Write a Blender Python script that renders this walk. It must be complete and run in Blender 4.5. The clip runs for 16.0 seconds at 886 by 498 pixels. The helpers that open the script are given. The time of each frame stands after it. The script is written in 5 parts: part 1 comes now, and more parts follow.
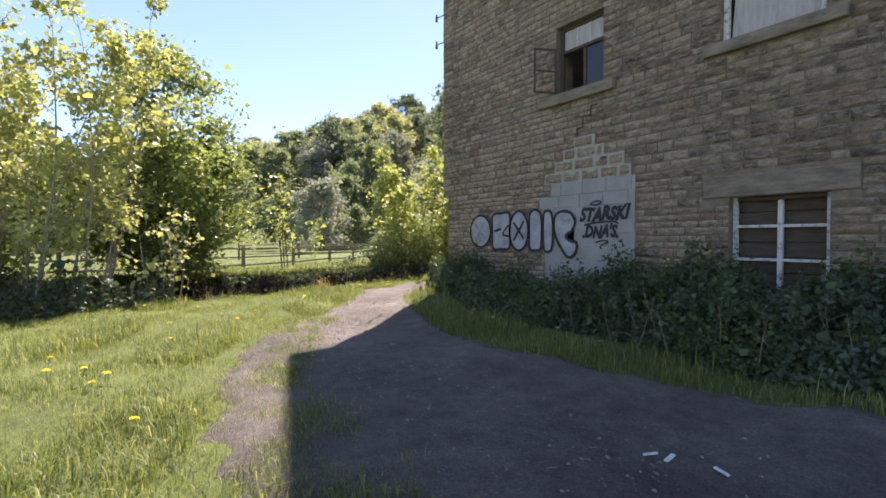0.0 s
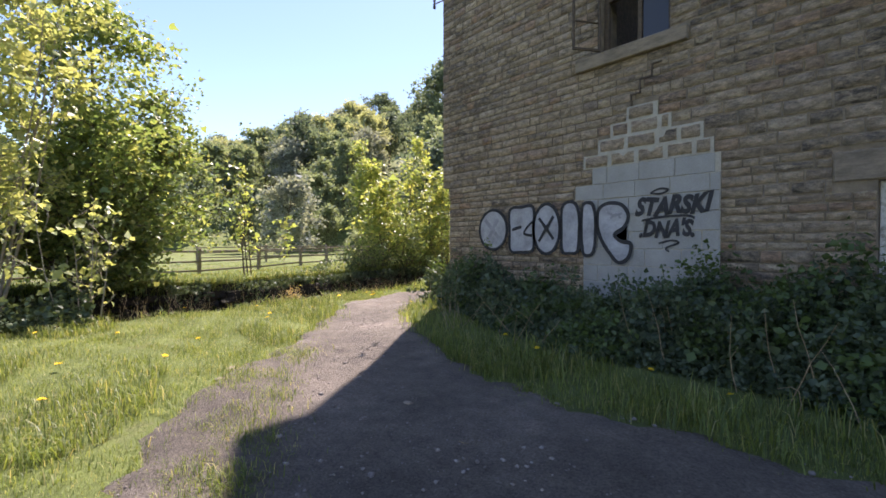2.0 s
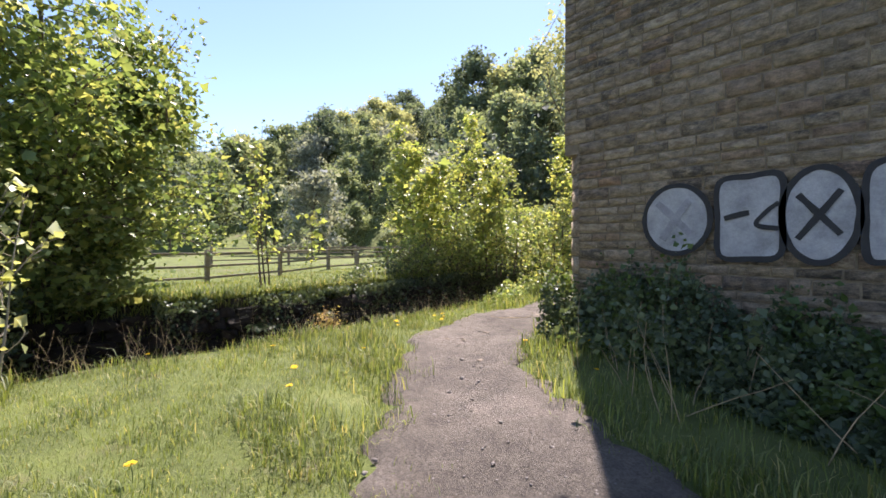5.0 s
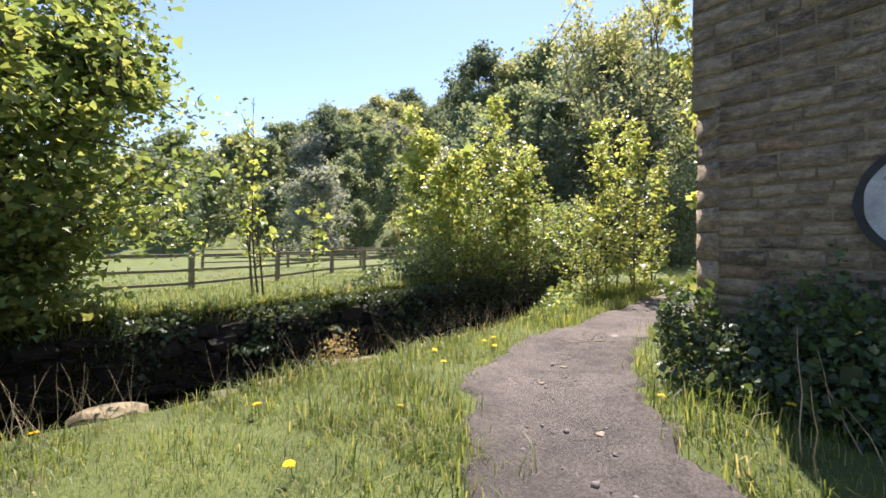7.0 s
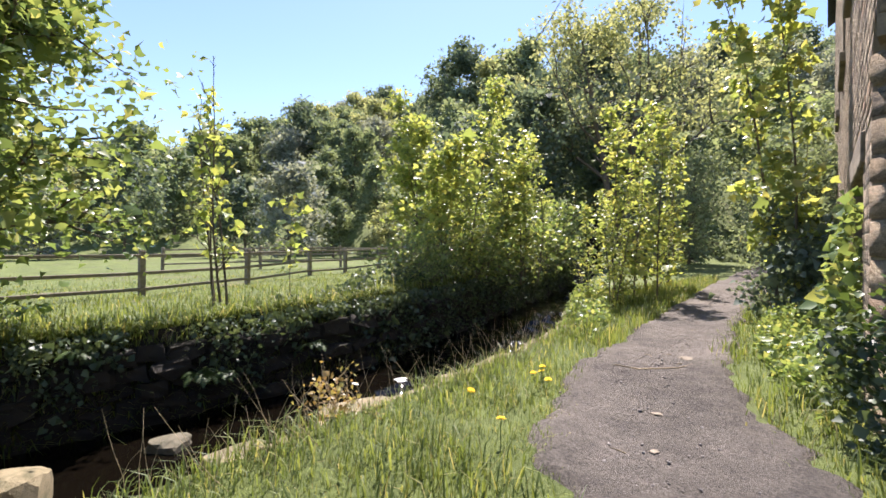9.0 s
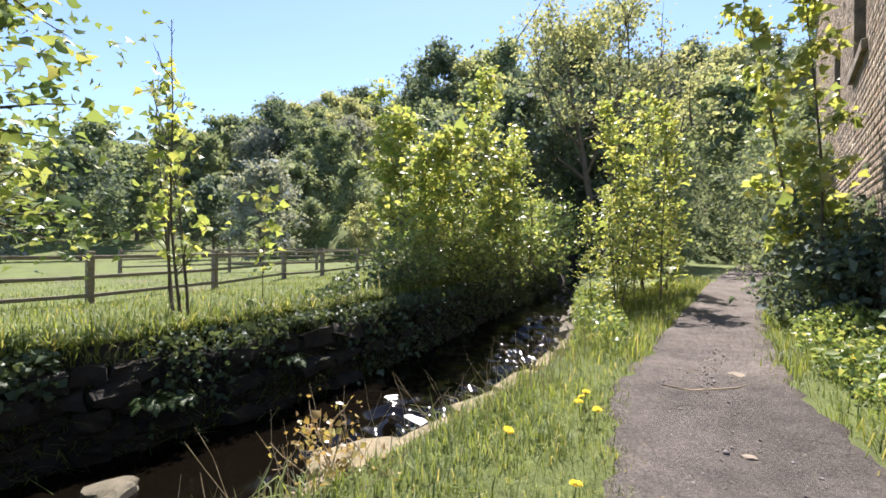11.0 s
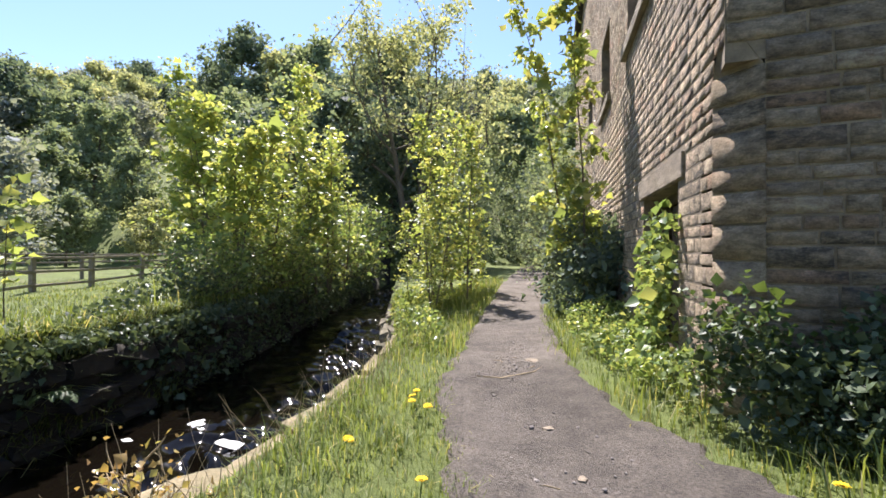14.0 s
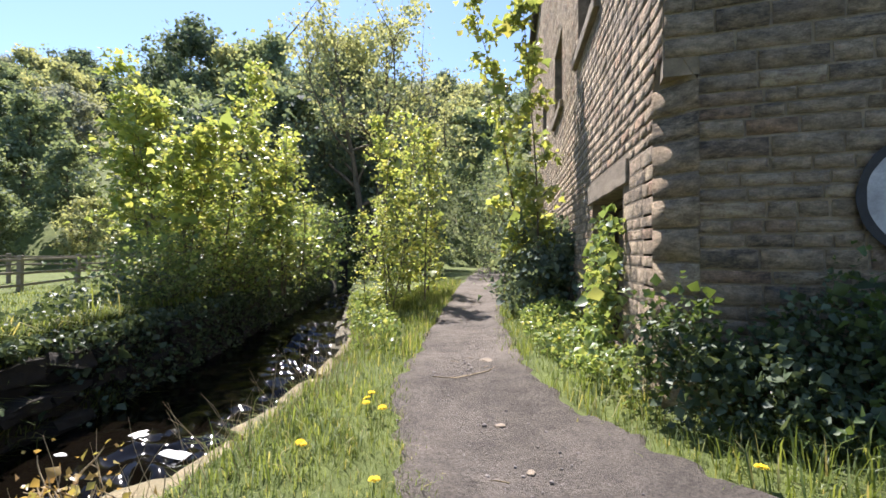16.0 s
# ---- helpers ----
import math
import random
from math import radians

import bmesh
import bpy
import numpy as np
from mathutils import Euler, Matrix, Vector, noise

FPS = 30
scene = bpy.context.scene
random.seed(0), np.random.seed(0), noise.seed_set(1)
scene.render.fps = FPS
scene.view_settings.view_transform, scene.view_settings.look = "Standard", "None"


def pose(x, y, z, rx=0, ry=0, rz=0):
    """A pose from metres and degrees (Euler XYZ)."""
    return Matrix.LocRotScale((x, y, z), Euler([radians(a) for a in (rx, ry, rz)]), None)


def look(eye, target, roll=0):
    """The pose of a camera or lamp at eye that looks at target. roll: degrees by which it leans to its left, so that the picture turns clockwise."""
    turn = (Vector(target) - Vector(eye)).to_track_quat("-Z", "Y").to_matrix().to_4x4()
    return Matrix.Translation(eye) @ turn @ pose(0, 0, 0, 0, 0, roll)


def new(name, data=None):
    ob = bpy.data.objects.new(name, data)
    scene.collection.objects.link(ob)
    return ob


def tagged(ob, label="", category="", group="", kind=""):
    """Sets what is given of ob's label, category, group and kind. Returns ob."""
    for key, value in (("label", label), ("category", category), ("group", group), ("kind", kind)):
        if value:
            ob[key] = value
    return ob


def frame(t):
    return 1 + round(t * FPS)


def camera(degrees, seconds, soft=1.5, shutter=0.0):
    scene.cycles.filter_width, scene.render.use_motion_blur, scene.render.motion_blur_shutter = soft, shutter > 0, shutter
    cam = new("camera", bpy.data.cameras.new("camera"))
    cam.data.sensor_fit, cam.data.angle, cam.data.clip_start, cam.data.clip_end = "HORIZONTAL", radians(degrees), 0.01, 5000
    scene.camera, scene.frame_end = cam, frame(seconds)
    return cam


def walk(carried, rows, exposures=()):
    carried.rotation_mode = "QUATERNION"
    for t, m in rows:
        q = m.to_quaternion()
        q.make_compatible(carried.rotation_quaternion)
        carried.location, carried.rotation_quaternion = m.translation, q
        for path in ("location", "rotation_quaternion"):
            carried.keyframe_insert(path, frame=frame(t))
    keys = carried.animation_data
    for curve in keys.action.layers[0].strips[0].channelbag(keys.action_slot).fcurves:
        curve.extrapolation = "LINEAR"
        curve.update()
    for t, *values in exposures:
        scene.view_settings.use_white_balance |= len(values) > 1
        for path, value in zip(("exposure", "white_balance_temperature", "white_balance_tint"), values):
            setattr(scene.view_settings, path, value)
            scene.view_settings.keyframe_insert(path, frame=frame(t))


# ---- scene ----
# camera and walk
cam = camera(89.0, 16.0, soft=1.6)
PATH = [
    (0, pose(2.708, -0.395, 1.385, 88.81, 0, 53.26)),
    (0.5, pose(2.252, -0.256, 1.376, 88.86, 0, 51.14)),
    (1, pose(1.744, -0.077, 1.376, 88.99, 0, 49.72)),
    (1.5, pose(1.210, 0.171, 1.358, 89.09, 0, 49.34)),
    (2, pose(0.637, 0.412, 1.348, 89.13, 0, 49.72)),
    (2.5, pose(0.018, 0.631, 1.356, 89.20, 0, 50.47)),
    (3, pose(-0.598, 0.816, 1.361, 89.16, 0, 51.27)),
    (3.5, pose(-1.251, 0.997, 1.338, 89.15, 0, 51.63)),
    (4, pose(-1.867, 1.195, 1.331, 89.19, 0, 51.98)),
    (6.5, pose(-4.374, 2.224, 1.309, 89.26, 0, 52.39)),
    (7, pose(-4.883, 2.358, 1.294, 89.35, 0, 52.33)),
    (7.5, pose(-5.369, 2.521, 1.254, 89.44, 0, 52.13)),
    (8, pose(-5.788, 2.635, 1.240, 89.50, 0, 51.76)),
    (8.5, pose(-6.119, 2.749, 1.248, 89.50, 0, 50.92)),
    (9, pose(-6.399, 2.917, 1.238, 89.47, 0, 49.37)),
    (11.5, pose(-7.387, 3.239, 1.185, 89.88, 0, 45.51)),
    (12, pose(-7.459, 3.212, 1.203, 89.92, 0, 44.34)),
    (12.5, pose(-7.434, 3.164, 1.220, 89.91, 0, 41.33)),
    (13, pose(-7.389, 3.146, 1.219, 89.95, 0, 34.90)),
    (13.5, pose(-7.362, 3.123, 1.223, 90.08, 0, 27.28)),
    (14, pose(-7.360, 3.113, 1.219, 90.21, 0, 22.71)),
    (14.5, pose(-7.350, 3.113, 1.224, 90.23, 0, 20.37)),
    (15, pose(-7.339, 3.097, 1.228, 90.27, 0, 19.22)),
    (15.5, pose(-7.327, 3.087, 1.223, 90.36, 0, 18.40)),
    (16, pose(-7.318, 3.084, 1.221, 90.44, 0, 17.46)),
]
walk(cam, PATH, exposures=[(0, 1.45, 6700, 24), (3.5, 1.45, 6650, 23), (7, 1.38, 6450, 21), (16, 1.34, 6250, 17)])

# world, sun
SUN_EL, SUN_YAW = radians(57), radians(40.2)
TO_SUN = Vector((-math.sin(SUN_YAW) * math.cos(SUN_EL), math.cos(SUN_YAW) * math.cos(SUN_EL), math.sin(SUN_EL)))
world = bpy.data.worlds.new("sky")
scene.world = world
world.use_nodes = True
wn = world.node_tree
sky = wn.nodes.new("ShaderNodeTexSky")
sky.sky_type = "NISHITA"
sky.sun_disc = False
sky.sun_elevation = SUN_EL
sky.sun_rotation = -SUN_YAW
sky.air_density = 1.0
sky.dust_density = 0.2
sky.ozone_density = 2.6
wn.links.new(sky.outputs[0], wn.nodes["Background"].inputs[0])
wn.nodes["Background"].inputs[1].default_value = 0.098
sun_data = bpy.data.lights.new("sun", "SUN")
sun_data.energy, sun_data.angle, sun_data.color = 5.0, radians(0.53), (1.0, 0.95, 0.87)
sun = new("sun", sun_data)
sun.matrix_world = look(TO_SUN * 60, (0, 0, 0))


# ---------- materials ----------
def ramp(nt, fac, stops):
    r = nt.nodes.new("ShaderNodeValToRGB")
    while len(r.color_ramp.elements) < len(stops):
        r.color_ramp.elements.new(0.5)
    for e, (p, c) in zip(r.color_ramp.elements, stops):
        e.position, e.color = p, (*c, 1)
    nt.links.new(fac, r.inputs[0])
    return r.outputs[0]


def noise_node(nt, scale, detail=6.0, rough=0.6, stretch=None, coords="Object", warp=0.0):
    tc = nt.nodes.new("ShaderNodeTexCoord")
    out = tc.outputs[coords]
    if coords == "World":
        out = nt.nodes.new("ShaderNodeNewGeometry").outputs["Position"]
    if stretch:
        mp = nt.nodes.new("ShaderNodeMapping")
        mp.inputs["Scale"].default_value = stretch
        nt.links.new(out, mp.inputs[0])
        out = mp.outputs[0]
    n = nt.nodes.new("ShaderNodeTexNoise")
    n.inputs["Scale"].default_value, n.inputs["Detail"].default_value, n.inputs["Roughness"].default_value = scale, detail, rough
    n.inputs["Distortion"].default_value = warp
    nt.links.new(out, n.inputs["Vector"])
    return n.outputs["Fac"]


def position(nt):
    return nt.nodes.new("ShaderNodeNewGeometry").outputs["Position"]


def mixed(nt, kind, fac, a, b):
    m = nt.nodes.new("ShaderNodeMix")
    m.data_type, m.blend_type = "RGBA", kind
    if isinstance(fac, float):
        m.inputs[0].default_value = fac
    else:
        nt.links.new(fac, m.inputs[0])
    for sock, v in ((m.inputs[6], a), (m.inputs[7], b)):
        if isinstance(v, tuple):
            sock.default_value = (*v, 1)
        else:
            nt.links.new(v, sock)
    return m.outputs[2]


def at_place(nt, scale, detail=6.0, rough=0.6, stretch=(1, 1, 1)):
    """Noise that runs on in the world's metres over all pieces of a surface."""
    mp = nt.nodes.new("ShaderNodeMapping")
    mp.inputs["Scale"].default_value = stretch
    nt.links.new(position(nt), mp.inputs[0])
    n = nt.nodes.new("ShaderNodeTexNoise")
    n.inputs["Scale"].default_value, n.inputs["Detail"].default_value, n.inputs["Roughness"].default_value = scale, detail, rough
    nt.links.new(mp.outputs[0], n.inputs["Vector"])
    return n.outputs["Fac"]


def material(name, rough=0.9, metal=0.0):
    m = bpy.data.materials.new(name)
    m.use_nodes = True
    p = m.node_tree.nodes["Principled BSDF"]
    p.inputs["Roughness"].default_value, p.inputs["Metallic"].default_value = rough, metal
    return m, m.node_tree, p


def bump(nt, p, height, strength, distance=0.01):
    b = nt.nodes.new("ShaderNodeBump")
    b.inputs["Strength"].default_value, b.inputs["Distance"].default_value = strength, distance
    nt.links.new(height, b.inputs["Height"])
    nt.links.new(b.outputs[0], p.inputs["Normal"])


def plain(name, stops, scale, rough=0.9, strength=0.4, distance=0.01, metal=0.0, fine=60.0, stretch=(1, 1, 1)):
    m, nt, p = material(name, rough, metal)
    col = ramp(nt, at_place(nt, scale, 8, 0.65, stretch), stops)
    fine_n = at_place(nt, fine, 4, 0.7, stretch)
    col = mixed(nt, "OVERLAY", 0.35, col, ramp(nt, fine_n, [(0.3, (0.3, 0.3, 0.3)), (0.7, (0.7, 0.7, 0.7))]))
    nt.links.new(col, p.inputs["Base Color"])
    bump(nt, p, fine_n, strength, distance)
    return m


def sandstone(name, island=False):
    """Weathered buff sandstone; each piece has a tone of its own, and some are black with soot."""
    m, nt, p = material(name, 0.93)
    if island:
        rnd = nt.nodes.new("ShaderNodeNewGeometry").outputs["Random Per Island"]
    else:
        rnd = nt.nodes.new("ShaderNodeObjectInfo").outputs["Random"]
    base = ramp(nt, rnd, [(0.0, (0.38, 0.29, 0.2)), (0.2, (0.5, 0.39, 0.27)), (0.4, (0.44, 0.34, 0.23)),
                          (0.62, (0.56, 0.44, 0.305)), (0.8, (0.48, 0.37, 0.255)), (0.92, (0.47, 0.31, 0.2)), (1.0, (0.35, 0.275, 0.2))])
    mid = at_place(nt, 13, 9, 0.78, (0.75, 0.75, 1.7))
    base = mixed(nt, "OVERLAY", 0.85, base, ramp(nt, mid, [(0.36, (0.2, 0.2, 0.2)), (0.62, (0.8, 0.8, 0.8))]))
    fine = at_place(nt, 70, 6, 0.75)
    base = mixed(nt, "OVERLAY", 0.6, base, ramp(nt, fine, [(0.3, (0.22, 0.22, 0.22)), (0.75, (0.78, 0.78, 0.78))]))
    pick = nt.nodes.new("ShaderNodeMath")
    pick.operation = "FRACT"
    spread_out = nt.nodes.new("ShaderNodeMath")
    spread_out.operation = "MULTIPLY"
    spread_out.inputs[1].default_value = 37.7
    nt.links.new(rnd, spread_out.inputs[0])
    nt.links.new(spread_out.outputs[0], pick.inputs[0])
    zone = nt.nodes.new("ShaderNodeMath")
    zone.operation = "ADD"
    nt.links.new(ramp(nt, at_place(nt, 0.5, 3, 0.5), [(0.38, (0, 0, 0)), (0.62, (0.42, 0.42, 0.42))]), zone.inputs[0])
    nt.links.new(pick.outputs[0], zone.inputs[1])
    sooty = ramp(nt, zone.outputs[0], [(0.88, (0.1, 0.1, 0.1)), (1.0, (1, 1, 1))])
    soot = nt.nodes.new("ShaderNodeMath")
    soot.operation = "MULTIPLY"
    nt.links.new(sooty, soot.inputs[0])
    nt.links.new(ramp(nt, at_place(nt, 11, 8, 0.8, (0.7, 0.7, 1.7)), [(0.42, (0, 0, 0)), (0.6, (0.86, 0.86, 0.86))]), soot.inputs[1])
    base = mixed(nt, "MIX", soot.outputs[0], base, (0.075, 0.066, 0.058))
    nt.links.new(base, p.inputs["Base Color"])
    bump(nt, p, at_place(nt, 24, 10, 0.8, (0.8, 0.8, 1.6)), 1.0, 0.07)
    return m


def leaf_material(name, stops, glow=0.42, rough=0.36):
    """Thin leaves: a waxy face, and light that comes through from behind."""
    m, nt, p = material(name, rough)
    rnd = nt.nodes.new("ShaderNodeNewGeometry").outputs["Random Per Island"]
    col = ramp(nt, rnd, stops)
    patch = ramp(nt, at_place(nt, 0.9, 3, 0.5), [(0.3, (0.36, 0.36, 0.36)), (0.7, (0.62, 0.62, 0.62))])
    col = mixed(nt, "OVERLAY", 0.6, col, patch)
    nt.links.new(col, p.inputs["Base Color"])
    p.inputs["Specular IOR Level"].default_value = 0.45
    tr = nt.nodes.new("ShaderNodeBsdfTranslucent")
    bright = mixed(nt, "MULTIPLY", 1.0, col, (1.7, 1.5, 0.85))
    nt.links.new(bright, tr.inputs[0])
    mix = nt.nodes.new("ShaderNodeMixShader")
    mix.inputs[0].default_value = glow
    nt.links.new(p.outputs[0], mix.inputs[1])
    nt.links.new(tr.outputs[0], mix.inputs[2])
    nt.links.new(mix.outputs[0], nt.nodes["Material Output"].inputs[0])
    return m


STONE = sandstone("sandstone")
STONE_JOINED = sandstone("sandstone_joined", True)
MORTAR = plain("old_mortar", [(0.3, (0.12, 0.095, 0.066)), (0.55, (0.22, 0.172, 0.118)), (0.75, (0.34, 0.27, 0.19))], 6)
PALE_MORTAR = plain("pale_mortar", [(0.3, (0.33, 0.30, 0.24)), (0.7, (0.46, 0.42, 0.35))], 6)
CONCRETE_BLOCK = plain("concrete_block", [(0.3, (0.27, 0.265, 0.245)), (0.7, (0.37, 0.36, 0.335))], 2.5)
SILL_STONE = plain("sill_stone", [(0.3, (0.13, 0.105, 0.075)), (0.5, (0.25, 0.2, 0.145)), (0.7, (0.36, 0.29, 0.21))], 5, strength=0.8, distance=0.02, stretch=(0.6, 0.6, 2))
OLD_WHITE = plain("flaking_white_paint", [(0.36, (0.28, 0.26, 0.22)), (0.5, (0.62, 0.61, 0.57))], 14)
BROWN_WOOD = plain("dark_weathered_wood", [(0.3, (0.055, 0.04, 0.03)), (0.7, (0.13, 0.095, 0.065))], 5, stretch=(1, 1, 6))
BOARD = plain("grey_plywood", [(0.35, (0.36, 0.33, 0.31)), (0.65, (0.5, 0.47, 0.44))], 3, stretch=(5, 5, 1))
DARK_ROOM = plain("unlit_room", [(0.3, (0.02, 0.02, 0.02)), (0.7, (0.035, 0.03, 0.028))], 2)
FENCE_WOOD = plain("grey_fence_wood", [(0.3, (0.15, 0.12, 0.09)), (0.7, (0.27, 0.225, 0.175))], 4, stretch=(1, 1, 3))
BARK = plain("bark", [(0.3, (0.075, 0.058, 0.042)), (0.7, (0.19, 0.155, 0.115))], 9, strength=0.8, distance=0.02, stretch=(2, 2, 0.6))
GREY_BARK = plain("grey_bark", [(0.3, (0.2, 0.175, 0.14)), (0.7, (0.4, 0.35, 0.28))], 9, strength=0.7, stretch=(2, 2, 0.6))
SLATE = plain("roof_slate", [(0.3, (0.08, 0.085, 0.09)), (0.7, (0.15, 0.15, 0.15))], 3)
IRON = plain("rusty_iron", [(0.3, (0.04, 0.03, 0.025)), (0.7, (0.1, 0.06, 0.04))], 12, rough=0.7)
SPRAY_BLACK = plain("black_spray_paint", [(0.3, (0.018, 0.018, 0.02)), (0.7, (0.035, 0.034, 0.036))], 8, rough=0.75)
SPRAY_WHITE = plain("silver_spray_paint", [(0.3, (0.24, 0.24, 0.255)), (0.7, (0.46, 0.46, 0.48))], 5, rough=0.6)
SPRAY_GREY = plain("grey_spray_paint", [(0.3, (0.2, 0.2, 0.22)), (0.7, (0.36, 0.36, 0.39))], 7, rough=0.7)
BANK_STONE = plain("mossy_stone", [(0.25, (0.06, 0.065, 0.035)), (0.55, (0.17, 0.145, 0.1)), (0.8, (0.27, 0.23, 0.165))], 5, strength=0.8, distance=0.02)
COPING = plain("coping_stone", [(0.3, (0.13, 0.12, 0.06)), (0.5, (0.26, 0.21, 0.12)), (0.75, (0.42, 0.34, 0.21))], 5, strength=0.8, distance=0.02)
# Dark soil taken down to near-black: the far bank's shade is in this colour.
SHADED_SOIL = plain("shaded_bank_soil", [(0.3, (0.014, 0.011, 0.008)), (0.7, (0.042, 0.033, 0.022))], 4, strength=0.9, distance=0.04)
FOAM = plain("foam", [(0.3, (0.6, 0.6, 0.58)), (0.7, (0.82, 0.82, 0.8))], 30)
DEAD_STEM = plain("dry_stem", [(0.3, (0.25, 0.18, 0.1)), (0.7, (0.42, 0.33, 0.2))], 20)
YELLOW = plain("dandelion_yellow", [(0.3, (0.78, 0.52, 0.01)), (0.7, (0.9, 0.68, 0.02))], 60)
LITTER = plain("litter", [(0.3, (0.45, 0.45, 0.44)), (0.7, (0.65, 0.65, 0.64))], 20)

SYCAMORE = leaf_material("sycamore_leaf", [(0.0, (0.104, 0.160, 0.065)), (0.4, (0.159, 0.233, 0.089)), (0.8, (0.246, 0.309, 0.114)), (1.0, (0.371, 0.392, 0.163))], 0.45, 0.36)
YOUNG_LEAF = leaf_material("young_yellow_green_leaf", [(0.0, (0.150, 0.211, 0.078)), (0.35, (0.231, 0.301, 0.102)), (0.75, (0.331, 0.379, 0.126)), (1.0, (0.421, 0.421, 0.158))], 0.5, 0.4)
PALE_LEAF = leaf_material("pale_spring_leaf", [(0.0, (0.254, 0.306, 0.138)), (0.5, (0.347, 0.396, 0.165)), (1.0, (0.448, 0.476, 0.248))], 0.45, 0.4)
BRAMBLE_LEAF = leaf_material("bramble_leaf", [(0.0, (0.046, 0.072, 0.041)), (0.5, (0.076, 0.111, 0.058)), (1.0, (0.121, 0.161, 0.089))], 0.32, 0.48)
COPPER_LEAF = leaf_material("copper_leaf", [(0.0, (0.26, 0.17, 0.08)), (0.6, (0.36, 0.27, 0.1)), (1.0, (0.34, 0.34, 0.12))], 0.4)
# Woodland greens are greyed and blued: distance haze is put into the leaf colour.
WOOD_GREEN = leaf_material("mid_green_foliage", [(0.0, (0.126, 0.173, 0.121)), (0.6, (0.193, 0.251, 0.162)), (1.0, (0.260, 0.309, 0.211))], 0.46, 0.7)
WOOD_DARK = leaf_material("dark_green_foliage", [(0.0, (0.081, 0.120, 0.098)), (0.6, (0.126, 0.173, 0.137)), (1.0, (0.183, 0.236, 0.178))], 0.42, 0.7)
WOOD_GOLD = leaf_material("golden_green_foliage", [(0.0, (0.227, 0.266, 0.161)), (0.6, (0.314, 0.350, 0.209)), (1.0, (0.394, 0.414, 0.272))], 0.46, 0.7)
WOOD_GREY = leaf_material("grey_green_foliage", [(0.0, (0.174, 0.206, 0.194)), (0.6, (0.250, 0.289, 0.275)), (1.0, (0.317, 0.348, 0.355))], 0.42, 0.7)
GRASS = leaf_material("grass_blade", [(0.0, (0.065, 0.1, 0.026)), (0.45, (0.135, 0.185, 0.048)), (0.85, (0.215, 0.262, 0.075)), (1.0, (0.4, 0.36, 0.18))], 0.45, 0.5)
FERN = leaf_material("fern", [(0.0, (0.06, 0.1, 0.03)), (1.0, (0.1, 0.155, 0.045))], 0.35, 0.5)


def ground_material():
    m, nt, p = material("turf_and_soil", 0.95)
    green = ramp(nt, at_place(nt, 1.3, 8, 0.65), [(0.3, (0.07, 0.09, 0.022)), (0.6, (0.125, 0.155, 0.034)), (0.8, (0.18, 0.19, 0.055))])
    soil = ramp(nt, at_place(nt, 14, 8, 0.7), [(0.3, (0.10, 0.075, 0.05)), (0.7, (0.2, 0.16, 0.115))])
    patch = ramp(nt, at_place(nt, 0.55, 6, 0.65), [(0.57, (0, 0, 0)), (0.7, (0.85, 0.85, 0.85))])
    col = mixed(nt, "MIX", patch, green, soil)
    part_n = nt.nodes.new("ShaderNodeSeparateXYZ")
    nt.links.new(nt.nodes.new("ShaderNodeNewGeometry").outputs["True Normal"], part_n.inputs[0])
    steep = ramp(nt, part_n.outputs[2], [(0.55, (1, 1, 1)), (0.8, (0, 0, 0))])
    # Steep bank faces get the same near-black earth, bank shade included in its colour.
    earth = ramp(nt, at_place(nt, 9, 8, 0.7), [(0.3, (0.014, 0.011, 0.008)), (0.7, (0.045, 0.035, 0.023))])
    nt.links.new(mixed(nt, "MIX", steep, col, earth), p.inputs["Base Color"])
    bump(nt, p, at_place(nt, 40, 6, 0.7), 0.9, 0.03)
    return m


def path_material():
    m, nt, p = material("trodden_ash_path", 0.95)
    big = ramp(nt, at_place(nt, 0.8, 5, 0.6), [(0.3, (0.1, 0.083, 0.068)), (0.55, (0.168, 0.141, 0.116)), (0.75, (0.235, 0.198, 0.165))])
    grit = at_place(nt, 55, 6, 0.75)
    col = mixed(nt, "OVERLAY", 0.8, big, ramp(nt, grit, [(0.3, (0.15, 0.15, 0.15)), (0.5, (0.5, 0.5, 0.5)), (0.72, (0.88, 0.88, 0.88))]))
    col = mixed(nt, "OVERLAY", 0.6, col, ramp(nt, at_place(nt, 5, 8, 0.7), [(0.3, (0.25, 0.25, 0.25)), (0.7, (0.75, 0.75, 0.75))]))
    nt.links.new(col, p.inputs["Base Color"])
    bump(nt, p, at_place(nt, 30, 10, 0.82), 1.0, 0.05)
    return m


def water_material():
    m, nt, p = material("stream_water", 0.1)
    p.inputs["Base Color"].default_value = (0.004, 0.003, 0.002, 1)
    p.inputs["IOR"].default_value = 1.33
    p.inputs["Alpha"].default_value = 0.97
    bump(nt, p, at_place(nt, 14, 3, 0.5, (1.2, 0.9, 1)), 0.14, 0.006)
    return m


GROUND, DIRT, WATER = ground_material(), path_material(), water_material()

# ---------- mesh helpers ----------
R = np.random.default_rng(7)


def mesh_np(name, verts, faces, mat):
    """A mesh from arrays: verts (n, 3), faces (m, k)."""
    verts, faces = np.asarray(verts, float), np.asarray(faces, int)
    me = bpy.data.meshes.new(name)
    k = faces.shape[1]
    me.vertices.add(len(verts))
    me.vertices.foreach_set("co", verts.ravel())
    me.loops.add(faces.size)
    me.loops.foreach_set("vertex_index", faces.ravel())
    me.polygons.add(len(faces))
    me.polygons.foreach_set("loop_start", np.arange(0, faces.size, k))
    me.update(calc_edges=True)
    me.materials.append(mat)
    return me


def smooth(me):
    me.polygons.foreach_set("use_smooth", np.ones(len(me.polygons), bool))
    return me


